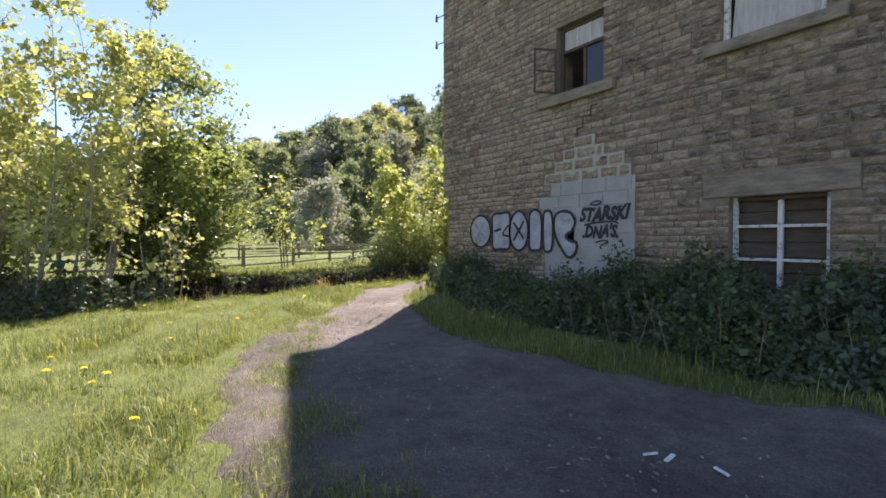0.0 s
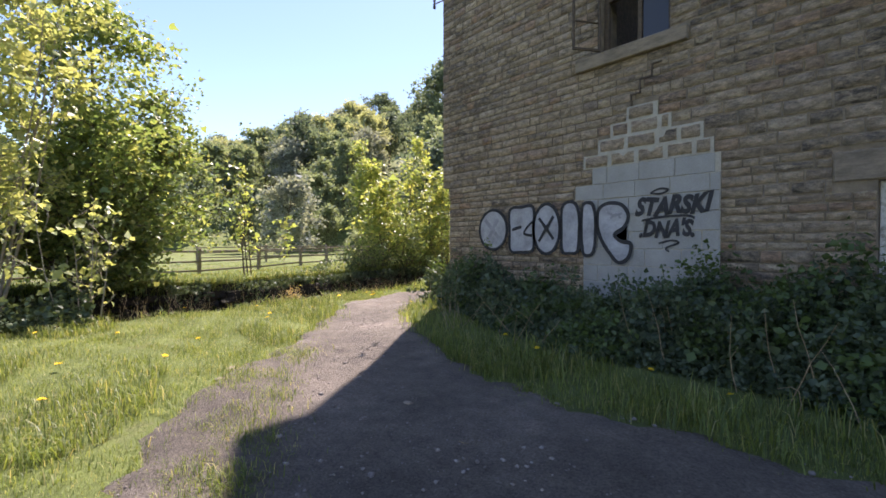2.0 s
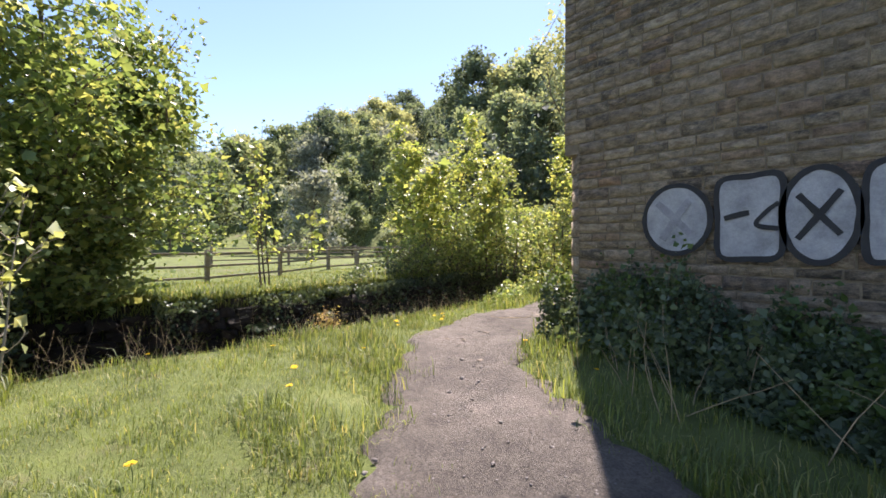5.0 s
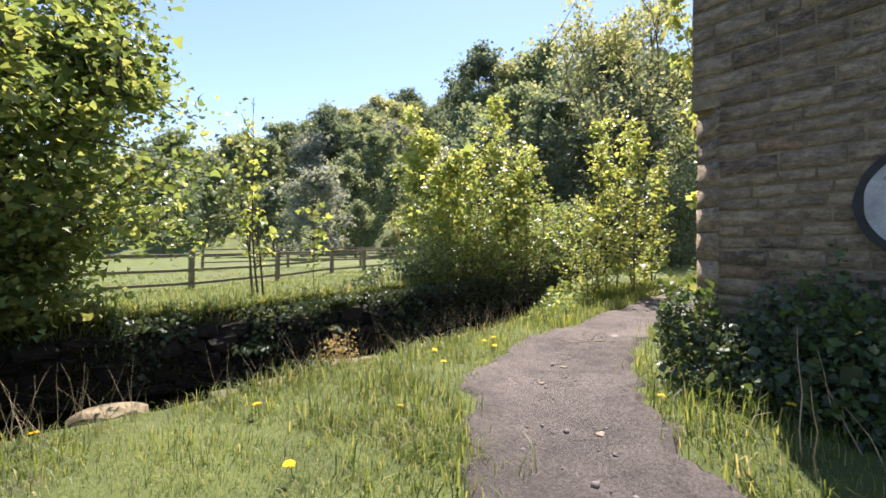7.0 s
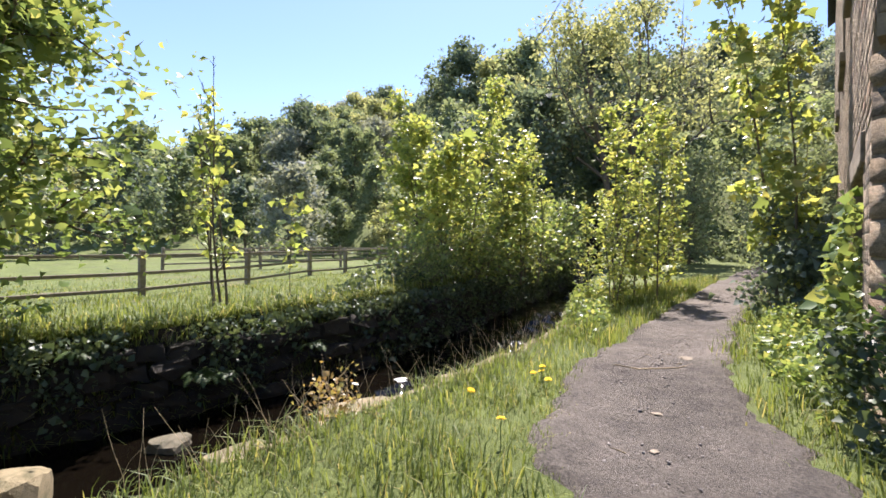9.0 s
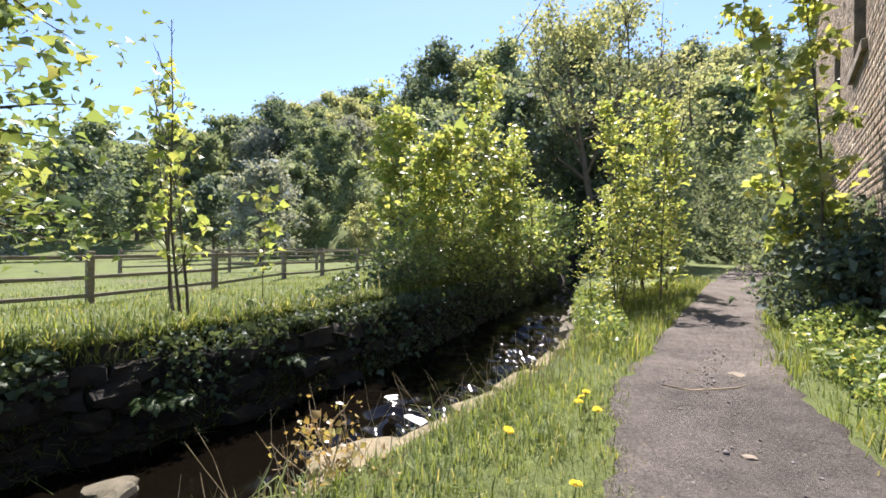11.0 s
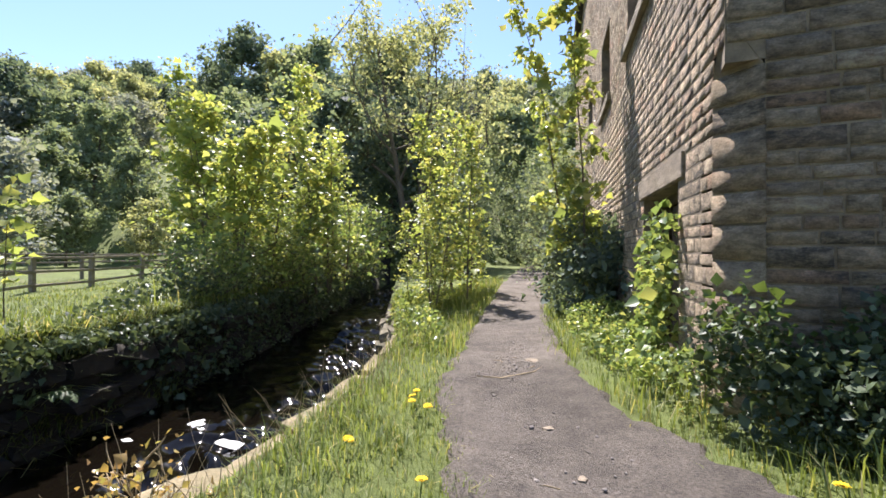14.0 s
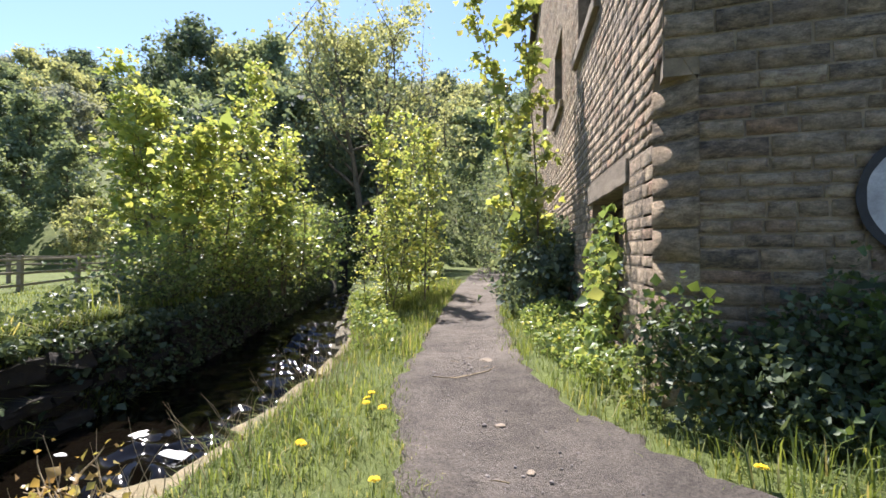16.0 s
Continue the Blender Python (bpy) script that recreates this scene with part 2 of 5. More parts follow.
def part(name, data, mat, parent, label=""):
    """Links a bmesh (or a mesh) as one mesh object under a thing."""
    if isinstance(data, bmesh.types.BMesh):
        me = bpy.data.meshes.new(name)
        data.to_mesh(me)
        data.free()
        me.materials.append(mat)
        data = me
    ob = new(name, data)
    ob.parent = parent
    if label:
        ob["label"] = label
    return ob


def thing(name, label, category, place=(0, 0, 0), group="", kind=""):
    ob = new(name)
    ob.empty_display_size = 0.2
    ob.location = place
    bpy.context.view_layer.update()
    return tagged(ob, label, category, group, kind)


def structure(name, data, mat=None, label="", category=""):
    if isinstance(data, bmesh.types.BMesh):
        me = bpy.data.meshes.new(name)
        data.to_mesh(me)
        data.free()
        me.materials.append(mat)
        data = me
    return tagged(new(name, data), label, category, kind="structure")


def box(bm, x0, x1, y0, y1, z0, z1, bevel=0.0, m=None):
    """A box with bevelled edges, added to bm."""
    got = bmesh.ops.create_cube(bm, size=1.0)
    vs = got["verts"]
    for v in vs:
        v.co = Vector(((x0 + x1) / 2 + v.co.x * (x1 - x0), (y0 + y1) / 2 + v.co.y * (y1 - y0), (z0 + z1) / 2 + v.co.z * (z1 - z0)))
    if m is not None:
        bmesh.ops.transform(bm, matrix=m, verts=vs)
    if bevel:
        es = {e for v in vs for e in v.link_edges}
        bmesh.ops.bevel(bm, geom=list(es), offset=bevel, segments=1, affect="EDGES")
    return bm


def one_box(*a, **k):
    return box(bmesh.new(), *a, **k)


def unit(a):
    return a / np.maximum(np.linalg.norm(a, axis=-1, keepdims=True), 1e-9)


def leaf_mesh(name, places, size, mat, rng, up=0.6, wide=0.42, droop=0.0, spread=0.35):
    """Many folded leaves, each of four corners, at the places."""
    n = len(places)
    nor = unit(rng.normal(size=(n, 3)) + np.array([0, 0, up]))
    ax = unit(np.cross(nor, rng.normal(size=(n, 3))))
    ax[:, 2] -= droop
    ax = unit(ax)
    side = unit(np.cross(nor, ax))
    L = (size * rng.lognormal(0, spread, n))[:, None]
    W = L * wide
    base = places
    tip = base + ax * L - nor * L * 0.12
    left = base + ax * L * 0.45 + side * W + nor * L * 0.12
    right = base + ax * L * 0.45 - side * W + nor * L * 0.12
    V = np.stack([base, left, tip, right], 1).reshape(-1, 3)
    i = np.arange(n)[:, None] * 4
    F = np.concatenate([i + [0, 3, 2], i + [0, 2, 1]], 0)
    return mesh_np(name, V, F, mat)


LOBES = np.array([(0, 0.42), (0, 0), (0.3, 0.1), (0.52, 0.38), (0.27, 0.5), (0.0, 1.0), (-0.27, 0.5), (-0.52, 0.38), (-0.3, 0.1)])


def lobed_mesh(name, places, size, mat, rng, up=0.6, droop=0.3, spread=0.35):
    """Many lobed leaves like a maple's, slightly cupped."""
    n = len(places)
    nor = unit(rng.normal(size=(n, 3)) * 0.8 + np.array([0, 0, up]))
    ax = unit(np.cross(nor, rng.normal(size=(n, 3))))
    ax[:, 2] -= droop
    ax = unit(ax)
    side = unit(np.cross(nor, ax))
    L = (size * rng.lognormal(0, spread, n))[:, None, None]
    cup = (np.abs(LOBES[:, 0]) * 0.25 - (LOBES[:, 1] - 0.4) ** 2 * 0.3)[None, :, None]
    V = places[:, None] + L * (side[:, None] * LOBES[None, :, :1] + ax[:, None] * LOBES[None, :, 1:] + nor[:, None] * cup)
    i = np.arange(n)[:, None] * 9
    F = np.concatenate([i + [0, k, k % 8 + 1] for k in range(1, 9)], 0)
    return mesh_np(name, V.reshape(-1, 3), F, mat)


def tube_mesh(name, segs, mat, sides=5):
    """Tapered round lengths: segs (n, 8) of start, end, start radius, end radius."""
    s = np.asarray(segs, float)
    a, b, ra, rb = s[:, 0:3], s[:, 3:6], s[:, 6:7], s[:, 7:8]
    d = unit(b - a)
    ref = np.where(np.abs(d[:, 2:3]) > 0.9, np.array([[1.0, 0, 0]]), np.array([[0, 0, 1.0]]))
    u = unit(np.cross(d, ref))
    v = np.cross(d, u)
    rings = []
    for c, r in ((a, ra), (b, rb)):
        for k in range(sides):
            t = 2 * math.pi * k / sides
            rings.append(c + (u * math.cos(t) + v * math.sin(t)) * r)
    V = np.stack(rings, 1).reshape(-1, 3)
    i = np.arange(len(s))[:, None] * (2 * sides)
    F = np.concatenate([i + [k, (k + 1) % sides, sides + (k + 1) % sides, sides + k] for k in range(sides)], 0)
    return smooth(mesh_np(name, V, F, mat))


def pipe_mesh(name, segs, mat, sides=7):
    """One unbroken tapered stem through the segments' ends."""
    pts = np.array([segs[0][0:3]] + [q[3:6] for q in segs])
    rad = np.array([segs[0][6]] + [q[7] for q in segs])
    way = unit(np.gradient(pts, axis=0))
    u = unit(np.cross(way, np.array([0.93, 0.36, 0.05])))
    v = np.cross(way, u)
    a = np.linspace(0, 2 * math.pi, sides, endpoint=False)
    V = pts[:, None] + rad[:, None, None] * (u[:, None] * np.cos(a)[None, :, None] + v[:, None] * np.sin(a)[None, :, None])
    n = len(pts)
    i, j = np.meshgrid(np.arange(n - 1), np.arange(sides), indexing="ij")
    k = (j + 1) % sides
    F = np.stack([i * sides + j, i * sides + k, (i + 1) * sides + k, (i + 1) * sides + j], -1).reshape(-1, 4)
    return smooth(mesh_np(name, V.reshape(-1, 3), F, mat))


def limb(rng, start, way, length, r0, r1, steps=5, lift=0.12, wander=0.12):
    """A bent limb: its segments and its points."""
    p, d = np.array(start, float), unit(np.array(way, float))
    segs, pts = [], [p]
    for k in range(steps):
        d = unit(d + rng.normal(size=3) * wander + np.array([0, 0, lift]))
        q = p + d * length / steps
        a, b = k / steps, (k + 1) / steps
        segs.append([*p, *q, r0 + (r1 - r0) * a, r0 + (r1 - r0) * b])
        p = q
        pts.append(p)
    return segs, np.array(pts), d


def skeleton_of(rng, height, spread, stems=1, stem_gap=0.3, start=0.25, limbs=14, rise=0.7, radius=0.09, profile="round", twigs=5, lean=0.1, top_bare=0.0):
    """Trunks, limbs and twigs of a tree at the origin; also the points where leaves grow, with the way outwards."""
    stem_list, branch, grow = [], [], []
    for s in range(stems):
        ang = rng.uniform(0, 2 * math.pi)
        off = np.array([math.cos(ang), math.sin(ang), 0]) * stem_gap * (rng.uniform(0.2, 1) if stems > 1 else 0)
        h = height * (1 if s == 0 else rng.uniform(0.62, 0.98))
        out = off * rng.uniform(0.6, 1.6) / max(stem_gap, 0.05) * lean + rng.normal(size=3) * 0.03
        seg, pts, _ = limb(rng, off + [0, 0, -0.15], [out[0], out[1], 1], h, radius * rng.uniform(0.7, 1), radius * 0.12, 10, 0.03, 0.045)
        stem_list.append(seg)
        for i in range(limbs):
            f = start + (1 - start) * (i + rng.uniform(0, 1)) / limbs
            k = min(int(f * 10), 9)
            p = pts[k] + (pts[k + 1] - pts[k]) * (f * 10 - k)
            a = i * 2.4 + rng.uniform(-0.5, 0.5) + s
            if profile == "round":
                w = math.sin(math.pi * (0.18 + 0.74 * f))
            elif profile == "cone":
                w = 1.08 - f
            else:
                w = 0.55 + 0.45 * math.sin(math.pi * f)
            L = max(0.15, spread * w * rng.uniform(0.65, 1.15))
            up = rise * (0.4 + 0.9 * f)
            rr = max(radius * (1 - f) * 0.55, 0.006)
            sg, lp, _ = limb(rng, p, [math.cos(a), math.sin(a), up], L, rr, 0.004, 5, 0.06, 0.16)
            branch += sg
            grow += [lp[2] * 0.5 + lp[3] * 0.5, lp[3], lp[4], lp[5]]
            for t in range(twigs):
                g = rng.uniform(0.3, 1.0) * 5
                k2 = min(int(g), 4)
                q = lp[k2] + (lp[k2 + 1] - lp[k2]) * (g - k2)
                dd = unit(lp[k2 + 1] - lp[k2]) + rng.normal(size=3) * 0.65 + [0, 0, 0.15]
                st, tp, _ = limb(rng, q, dd, L * rng.uniform(0.22, 0.5), rr * 0.4 + 0.002, 0.003, 3, 0.05, 0.2)
                branch += st
                grow += [tp[1], tp[2], tp[3], tp[3]]
        if top_bare == 0:
            grow += [pts[9], pts[10], pts[10]]
    return stem_list, branch, np.array(grow)


def tree_meshes(seed, leaf_mat, leaves, leaf, bark=None, cluster=0.12, up=0.6, droop=0.15, lobed=False, **k):
    rng = np.random.default_rng(seed)
    stem_list, branch, grow = skeleton_of(rng, **k)
    pick = grow[rng.integers(0, len(grow), leaves)]
    places = pick + rng.normal(size=pick.shape) * cluster * np.array([1, 1, 0.7])
    shapes = [("trunk" if len(stem_list) == 1 else "stem", pipe_mesh("stem", seg, bark or BARK)) for seg in stem_list]
    shapes.append(("branchwork", tube_mesh("branchwork", branch, bark or BARK, 4)))
    make = lobed_mesh if lobed else leaf_mesh
    shapes.append(("crown", make("crown", places, leaf, leaf_mat, rng, up, droop=droop)))
    return shapes


def plant_tree(name, label, category, place, meshes, turn=0.0, scale=1.0, group=""):
    t = thing(name, label, category, place, group)
    t.rotation_euler = (0, 0, turn)
    t.scale = (scale, scale, scale)
    for nm, me in meshes:
        ob = part(nm, me, None, t)
        if nm == "branchwork":
            ob["kind"] = "stuff"
    return t


# ---------- the lie of the land ----------
NEAR_BANK = np.array([(-60, -2), (-30, -4.5), (-10, -6.6), (-4, -7.9), (-1, -8.6), (1, -8.9), (3, -9.1), (5, -9.35), (7, -9.75), (9, -10.5), (12, -12.3), (15, -14.0), (22, -17.6), (40, -25), (80, -46)])
FAR_BANK = np.array([(-60, -6), (-30, -8.5), (-10, -10.4), (-4, -12.0), (-1, -12.6), (2, -12.9), (4.4, -13.0), (6, -13.25), (8.6, -14.1), (11, -15.1), (14.6, -16.5), (22, -19.6), (40, -27.5), (80, -49)])
WATER_Z = -1.0
HUB = np.array([-7.0, 3.0])


def near_x(y):
    return np.interp(y, NEAR_BANK[:, 0], NEAR_BANK[:, 1])


def far_x(y):
    return np.interp(y, FAR_BANK[:, 0], FAR_BANK[:, 1])


SKYLINE = np.array([(-180, 2), (-60, 5), (-30, 12), (-10, 19), (6, 20.3), (16, 20.8), (26, 20.8), (35, 20.2), (43, 19.5), (50, 18.6), (58, 18.2), (65, 16.0), (72, 13.2), (80, 10.8), (89, 8.2), (100, 6.6), (120, 6), (150, 2), (180, 2)])
RISE_FROM = np.array([(-180, 90), (-30, 60), (0, 48), (20, 36), (40, 30), (55, 36), (70, 46), (90, 52), (120, 60), (180, 90)])


def hill(x, y):
    dx, dy = x - HUB[0], y - HUB[1]
    d = np.hypot(dx, dy)
    yaw = np.degrees(np.arctan2(-dx, dy))
    top = 110 * np.tan(np.radians(np.interp(yaw, SKYLINE[:, 0], SKYLINE[:, 1]))) - 10
    d0 = np.interp(yaw, RISE_FROM[:, 0], RISE_FROM[:, 1])
    t = np.clip((d - d0) / (112 - d0), 0, 1.25)
    return np.maximum(top, 0) * t ** 0.85


def land(x, y):
    x, y = np.asarray(x, float), np.asarray(y, float)
    n, f = near_x(y), far_x(y)
    wob = 0.025 * np.sin(x * 1.7 + y * 0.9) + 0.02 * np.sin(y * 2.3 - x * 1.1)
    z = wob + 0.0
    z = z + 0.06 * np.clip(y - 4.2, 0, 1.5) * np.clip((x + 7.2) / 1.2, 0, 1)
    z = np.where(x < n, -1.25 * np.clip((n - x) / 0.22, 0, 1) + wob, z)
    up = np.clip((f - 0.05 - x) / 0.2, 0, 1)
    z = np.where(x < f, -1.25 + 1.43 * up + wob, z)
    return z + np.where(x < f, hill(x, y), np.where(y > 30, hill(x, y), 0.0))


def build_ground():
    radii = np.concatenate([np.arange(0.12, 15, 0.16), np.geomspace(15, 110, 46), np.geomspace(125, 1600, 14)])
    na = 300
    a = np.linspace(0, 2 * math.pi, na, endpoint=False)
    X = HUB[0] - 2.0 + radii[:, None] * np.cos(a)
    Y = HUB[1] + 1.0 + radii[:, None] * np.sin(a)
    Z = land(X, Y)
    V = np.stack([X, Y, Z], -1).reshape(-1, 3)
    V = np.vstack([V, [[HUB[0] - 2.0, HUB[1] + 1.0, float(land(HUB[0] - 2.0, HUB[1] + 1.0))]]])
    i, j = np.meshgrid(np.arange(len(radii) - 1), np.arange(na), indexing="ij")
    k = (j + 1) % na
    F = np.stack([i * na + j, (i + 1) * na + j, (i + 1) * na + k, i * na + k], -1).reshape(-1, 4)
    hub = len(V) - 1
    me = mesh_np("ground", V, F, GROUND)
    bm = bmesh.new()
    bm.from_mesh(me)
    bm.verts.ensure_lookup_table()
    for q in range(na):
        bm.faces.new((bm.verts[hub], bm.verts[q], bm.verts[(q + 1) % na]))
    bm.to_mesh(me)
    bm.free()
    structure("ground", smooth(me), None, "grassy streamside ground rising to a wooded hill", "ground")


build_ground()

PATH_LEFT = np.array([(9, -3.2), (5, -1.2), (2.5, 0.0), (0.3, 0.08), (-1.3, 0.24), (-2.3, 0.55), (-3.7, 1.25), (-4.75, 2.35), (-5.8, 3.3), (-7.1, 4.1), (-8.2, 5.25), (-8.85, 6.45), (-9.3, 8.05), (-9.7, 9.9), (-10.1, 11.7), (-11.6, 18.5), (-13.2, 27), (-15.2, 37.5), (-17, 50)])
PATH_RIGHT = np.array([(11, 5.5), (6, 5.0), (2.2, 4.4), (0.4, 3.85), (-1.0, 3.6), (-2.2, 3.65), (-3.2, 3.84), (-4.9, 4.5), (-6.0, 5.05), (-6.85, 5.95), (-7.43, 6.95), (-8.05, 8.25), (-8.42, 9.8), (-8.8, 11.6), (-9.9, 18), (-11.2, 27), (-12.2, 34), (-14, 50)])


def along(line, t):
    d = np.arange(len(line)) / (len(line) - 1)
    return np.stack([np.interp(t, d, line[:, 0]), np.interp(t, d, line[:, 1])], -1)


def smooth_line(line, n=260):
    t = np.linspace(0, 1, n)
    p = along(line, t)
    for _ in range(6):
        p[1:-1] = 0.25 * p[:-2] + 0.5 * p[1:-1] + 0.25 * p[2:]
    return p


def build_path():
    n, m = 260, 22
    L, Rr = smooth_line(PATH_LEFT, n), smooth_line(PATH_RIGHT, n)
    u = np.linspace(0, 1, m)
    rag = np.array([[noise.noise(Vector((i * 0.31, s * 9.0, 0.3))) * 0.2 + noise.noise(Vector((i * 0.9, s * 5.0, 1.3))) * 0.1 for s in (0, 1)] for i in range(n)])
    w = np.linalg.norm(Rr - L, axis=1)
    V = []
    for i in range(n):
        a, b = -rag[i, 0] / w[i], 1 + rag[i, 1] / w[i]
        V.append(L[i] + (Rr[i] - L[i]) * (a + (b - a) * u)[:, None])
    V = np.array(V)
    z = land(V[..., 0], V[..., 1]) + 0.016 - 0.03 * np.exp(-((u - 0.5) / 0.3) ** 2)[None] + 0.03
    z[:, 0] -= 0.05
    z[:, -1] -= 0.05
    P = np.concatenate([V, z[..., None]], -1).reshape(-1, 3)
    i, j = np.meshgrid(np.arange(n - 1), np.arange(m - 1), indexing="ij")
    F = np.stack([i * m + j, i * m + j + 1, (i + 1) * m + j + 1, (i + 1) * m + j], -1).reshape(-1, 4)
    structure("path", smooth(mesh_np("path", P, F, DIRT)), None, "trodden grey-brown ash and earth footpath", "path")


build_path()


def inside_path(x, y, margin=0.0):
    """True where the trodden path lies, by the two edge lines."""
    poly = np.vstack([smooth_line(PATH_LEFT, 90), smooth_line(PATH_RIGHT, 90)[::-1]])
    x, y = np.asarray(x), np.asarray(y)
    ins = np.zeros(x.shape, bool)
    best = np.full(x.shape, 1e9)
    for (ax, ay), (bx, by) in zip(poly, np.roll(poly, -1, 0)):
        c = (ay > y) != (by > y)
        with np.errstate(divide="ignore", invalid="ignore"):
            ins ^= c & (x < (bx - ax) * (y - ay) / (by - ay + 1e-12) + ax)
        t = np.clip(((x - ax) * (bx - ax) + (y - ay) * (by - ay)) / ((bx - ax) ** 2 + (by - ay) ** 2 + 1e-12), 0, 1)
        best = np.minimum(best, np.hypot(x - ax - t * (bx - ax), y - ay - t * (by - ay)))
    return np.where(ins, best, -best) > margin


def build_water():
    ys = np.concatenate([np.arange(-30, 1, 0.5), np.arange(1, 26, 0.05), np.arange(26, 80, 2)])
    m = 61
    u = np.linspace(0, 1, m)
    a, b = near_x(ys) - 0.02, far_x(ys) - 0.1
    X = a[:, None] + (b - a)[:, None] * u
    Y = np.repeat(ys[:, None], m, 1)
    Z = np.zeros_like(X)
    rng = np.random.default_rng(4)
    for k in range(46):
        wave = rng.uniform(0.16, 0.75)
        ang = rng.normal() * 0.9 + 2.1
        q = 2 * math.pi / wave
        warp = 0.35 * np.sin(X * 1.9 + Y * 1.1 + k)
        Z += 0.0075 * wave * np.sin(q * (X * math.cos(ang) + Y * math.sin(ang)) + warp * 3 + rng.uniform(0, 6.3))
    rough_water = 0.55 + 0.45 * np.sin(X * 0.9 + 1.7 * np.sin(Y * 0.55))
    riffle = np.exp(-((u[None] - 0.42) / 0.3) ** 2) * np.clip((Y - 4.5) / 2.5, 0, 1)
    Z *= 0.05 + 3.4 * riffle * np.clip(rough_water, 0, 1)
    V = np.stack([X, Y, Z + WATER_Z], -1).reshape(-1, 3)
    n = len(ys)
    i, j = np.meshgrid(np.arange(n - 1), np.arange(m - 1), indexing="ij")
    F = np.stack([i * m + j, i * m + j + 1, (i + 1) * m + j + 1, (i + 1) * m + j], -1).reshape(-1, 4)
    structure("water", smooth(mesh_np("water", V, F, WATER)), None, "shallow dark brown stream water with bright ripples", "water")


build_water()

# ---------- the stone mill ----------
CORNER = Vector((-6.77, 6.7, 0))
SIDE_WAY = Vector((-0.156, 0.9878, 0))
FRONT = Matrix(((1, 0, 0, CORNER.x), (0, -1, 0, CORNER.y), (0, 0, 1, 0), (0, 0, 0, 1)))
SIDE = Matrix(((SIDE_WAY.x, -SIDE_WAY.y, 0, CORNER.x), (SIDE_WAY.y, SIDE_WAY.x, 0, CORNER.y), (0, 0, 1, 0), (0, 0, 0, 1)))
EAVES, WIDTH, LENGTH, CUT, CUT_TOP = 10.75, 12.4, 21.0, 0.23, 2.5
RIDGE = EAVES + 0.95 * WIDTH / 2
# openings: along the wall from the corner, and height
W1, W2, WG = (3.68, 4.72, 4.2, 5.5), (6.63, 7.82, 4.2, 5.75), (6.77, 7.89, 0.72, 1.98)
S_DOOR, S_WIN_A, S_WIN_B, S_WIN_C = (1.19, 2.85, 0.1, 1.87), (2.5, 4.1, 4.45, 6.05), (6.4, 8.0, 4.45, 6.05), (10.6, 12.2, 4.45, 6.05)


def wall_body(u_end, z_end, holes, cut):
    bm = bmesh.new()
    us = sorted({0.0, CUT, u_end, *[h[0] for h in holes], *[h[1] for h in holes]})
    zs = sorted({-0.4, CUT_TOP, z_end, *[h[2] for h in holes], *[h[3] for h in holes]})
    for u0, u1 in zip(us, us[1:]):
        run = None
        for z0, z1 in zip(zs, zs[1:]):
            um, zm = (u0 + u1) / 2, (z0 + z1) / 2
            solid = not any(h[0] < um < h[1] and h[2] < zm < h[3] for h in holes) and not (um < CUT and zm < CUT_TOP)
            if solid and run is None:
                run = z0
            if run is not None and (not solid or z1 == z_end):
                a = max(u0, cut)
                if u1 > a:
                    box(bm, a, u1, -0.5, 0.0, run, z1 if solid else z0)
                run = None
    return bm


front_body = wall_body(WIDTH, EAVES, [W1, W2, WG], 0.0)
bmesh.ops.transform(front_body, matrix=FRONT, verts=front_body.verts)
bmesh.ops.recalc_face_normals(front_body, faces=front_body.faces)
wall_front = structure("wall_front", front_body, MORTAR, "weathered sandstone gable wall of an old mill", "wall")
side_body = wall_body(LENGTH, EAVES, [S_DOOR, S_WIN_A, S_WIN_B, S_WIN_C], 0.5)
bmesh.ops.transform(side_body, matrix=SIDE, verts=side_body.verts)
bmesh.ops.recalc_face_normals(side_body, faces=side_body.faces)
wall_side = structure("wall_side", side_body, MORTAR, "sunlit rough sandstone side wall of an old mill", "wall")


def prism(points, y0, y1, m):
    bm = bmesh.new()
    a = [bm.verts.new((x, y0, z)) for x, z in points]
    b = [bm.verts.new((x, y1, z)) for x, z in points]
    bm.faces.new(a)
    bm.faces.new(b[::-1])
    n = len(points)
    for i in range(n):
        bm.faces.new((a[i], b[i], b[(i + 1) % n], a[(i + 1) % n]))
    bmesh.ops.transform(bm, matrix=m, verts=bm.verts)
    bmesh.ops.recalc_face_normals(bm, faces=bm.faces)
    return bm


gable = structure("wall_gable", prism([(0, EAVES), (WIDTH, EAVES), (WIDTH / 2, RIDGE)], -0.5, 0.0, FRONT), MORTAR, "pointed top of the mill's gable wall", "wall")
back = bmesh.new()
box(back, WIDTH - 0.5, WIDTH, -LENGTH, -0.5, -0.4, EAVES)
bmesh.ops.transform(back, matrix=FRONT, verts=back.verts)
structure("wall_east", back, MORTAR, "far side wall of the mill", "wall")
rear = bmesh.new()
box(rear, -3.2, WIDTH - 0.5, -LENGTH - 0.5, -LENGTH, -0.4, EAVES)
bmesh.ops.transform(rear, matrix=FRONT, verts=rear.verts)
structure("wall_rear", rear, MORTAR, "rear wall of the mill", "wall")
west = prism([(-0.25, EAVES - 0.18), (-0.25, EAVES), (WIDTH / 2, RIDGE + 0.2), (WIDTH / 2, RIDGE + 0.02)], -LENGTH - 0.5, 0.12, FRONT)
for v in west.verts:
    if v.co.x < CORNER.x + 1:
        v.co.x -= 0.158 * max(v.co.y - CORNER.y, 0)
structure("roof_west", west, SLATE, "slate roof slope of the mill", "roof")
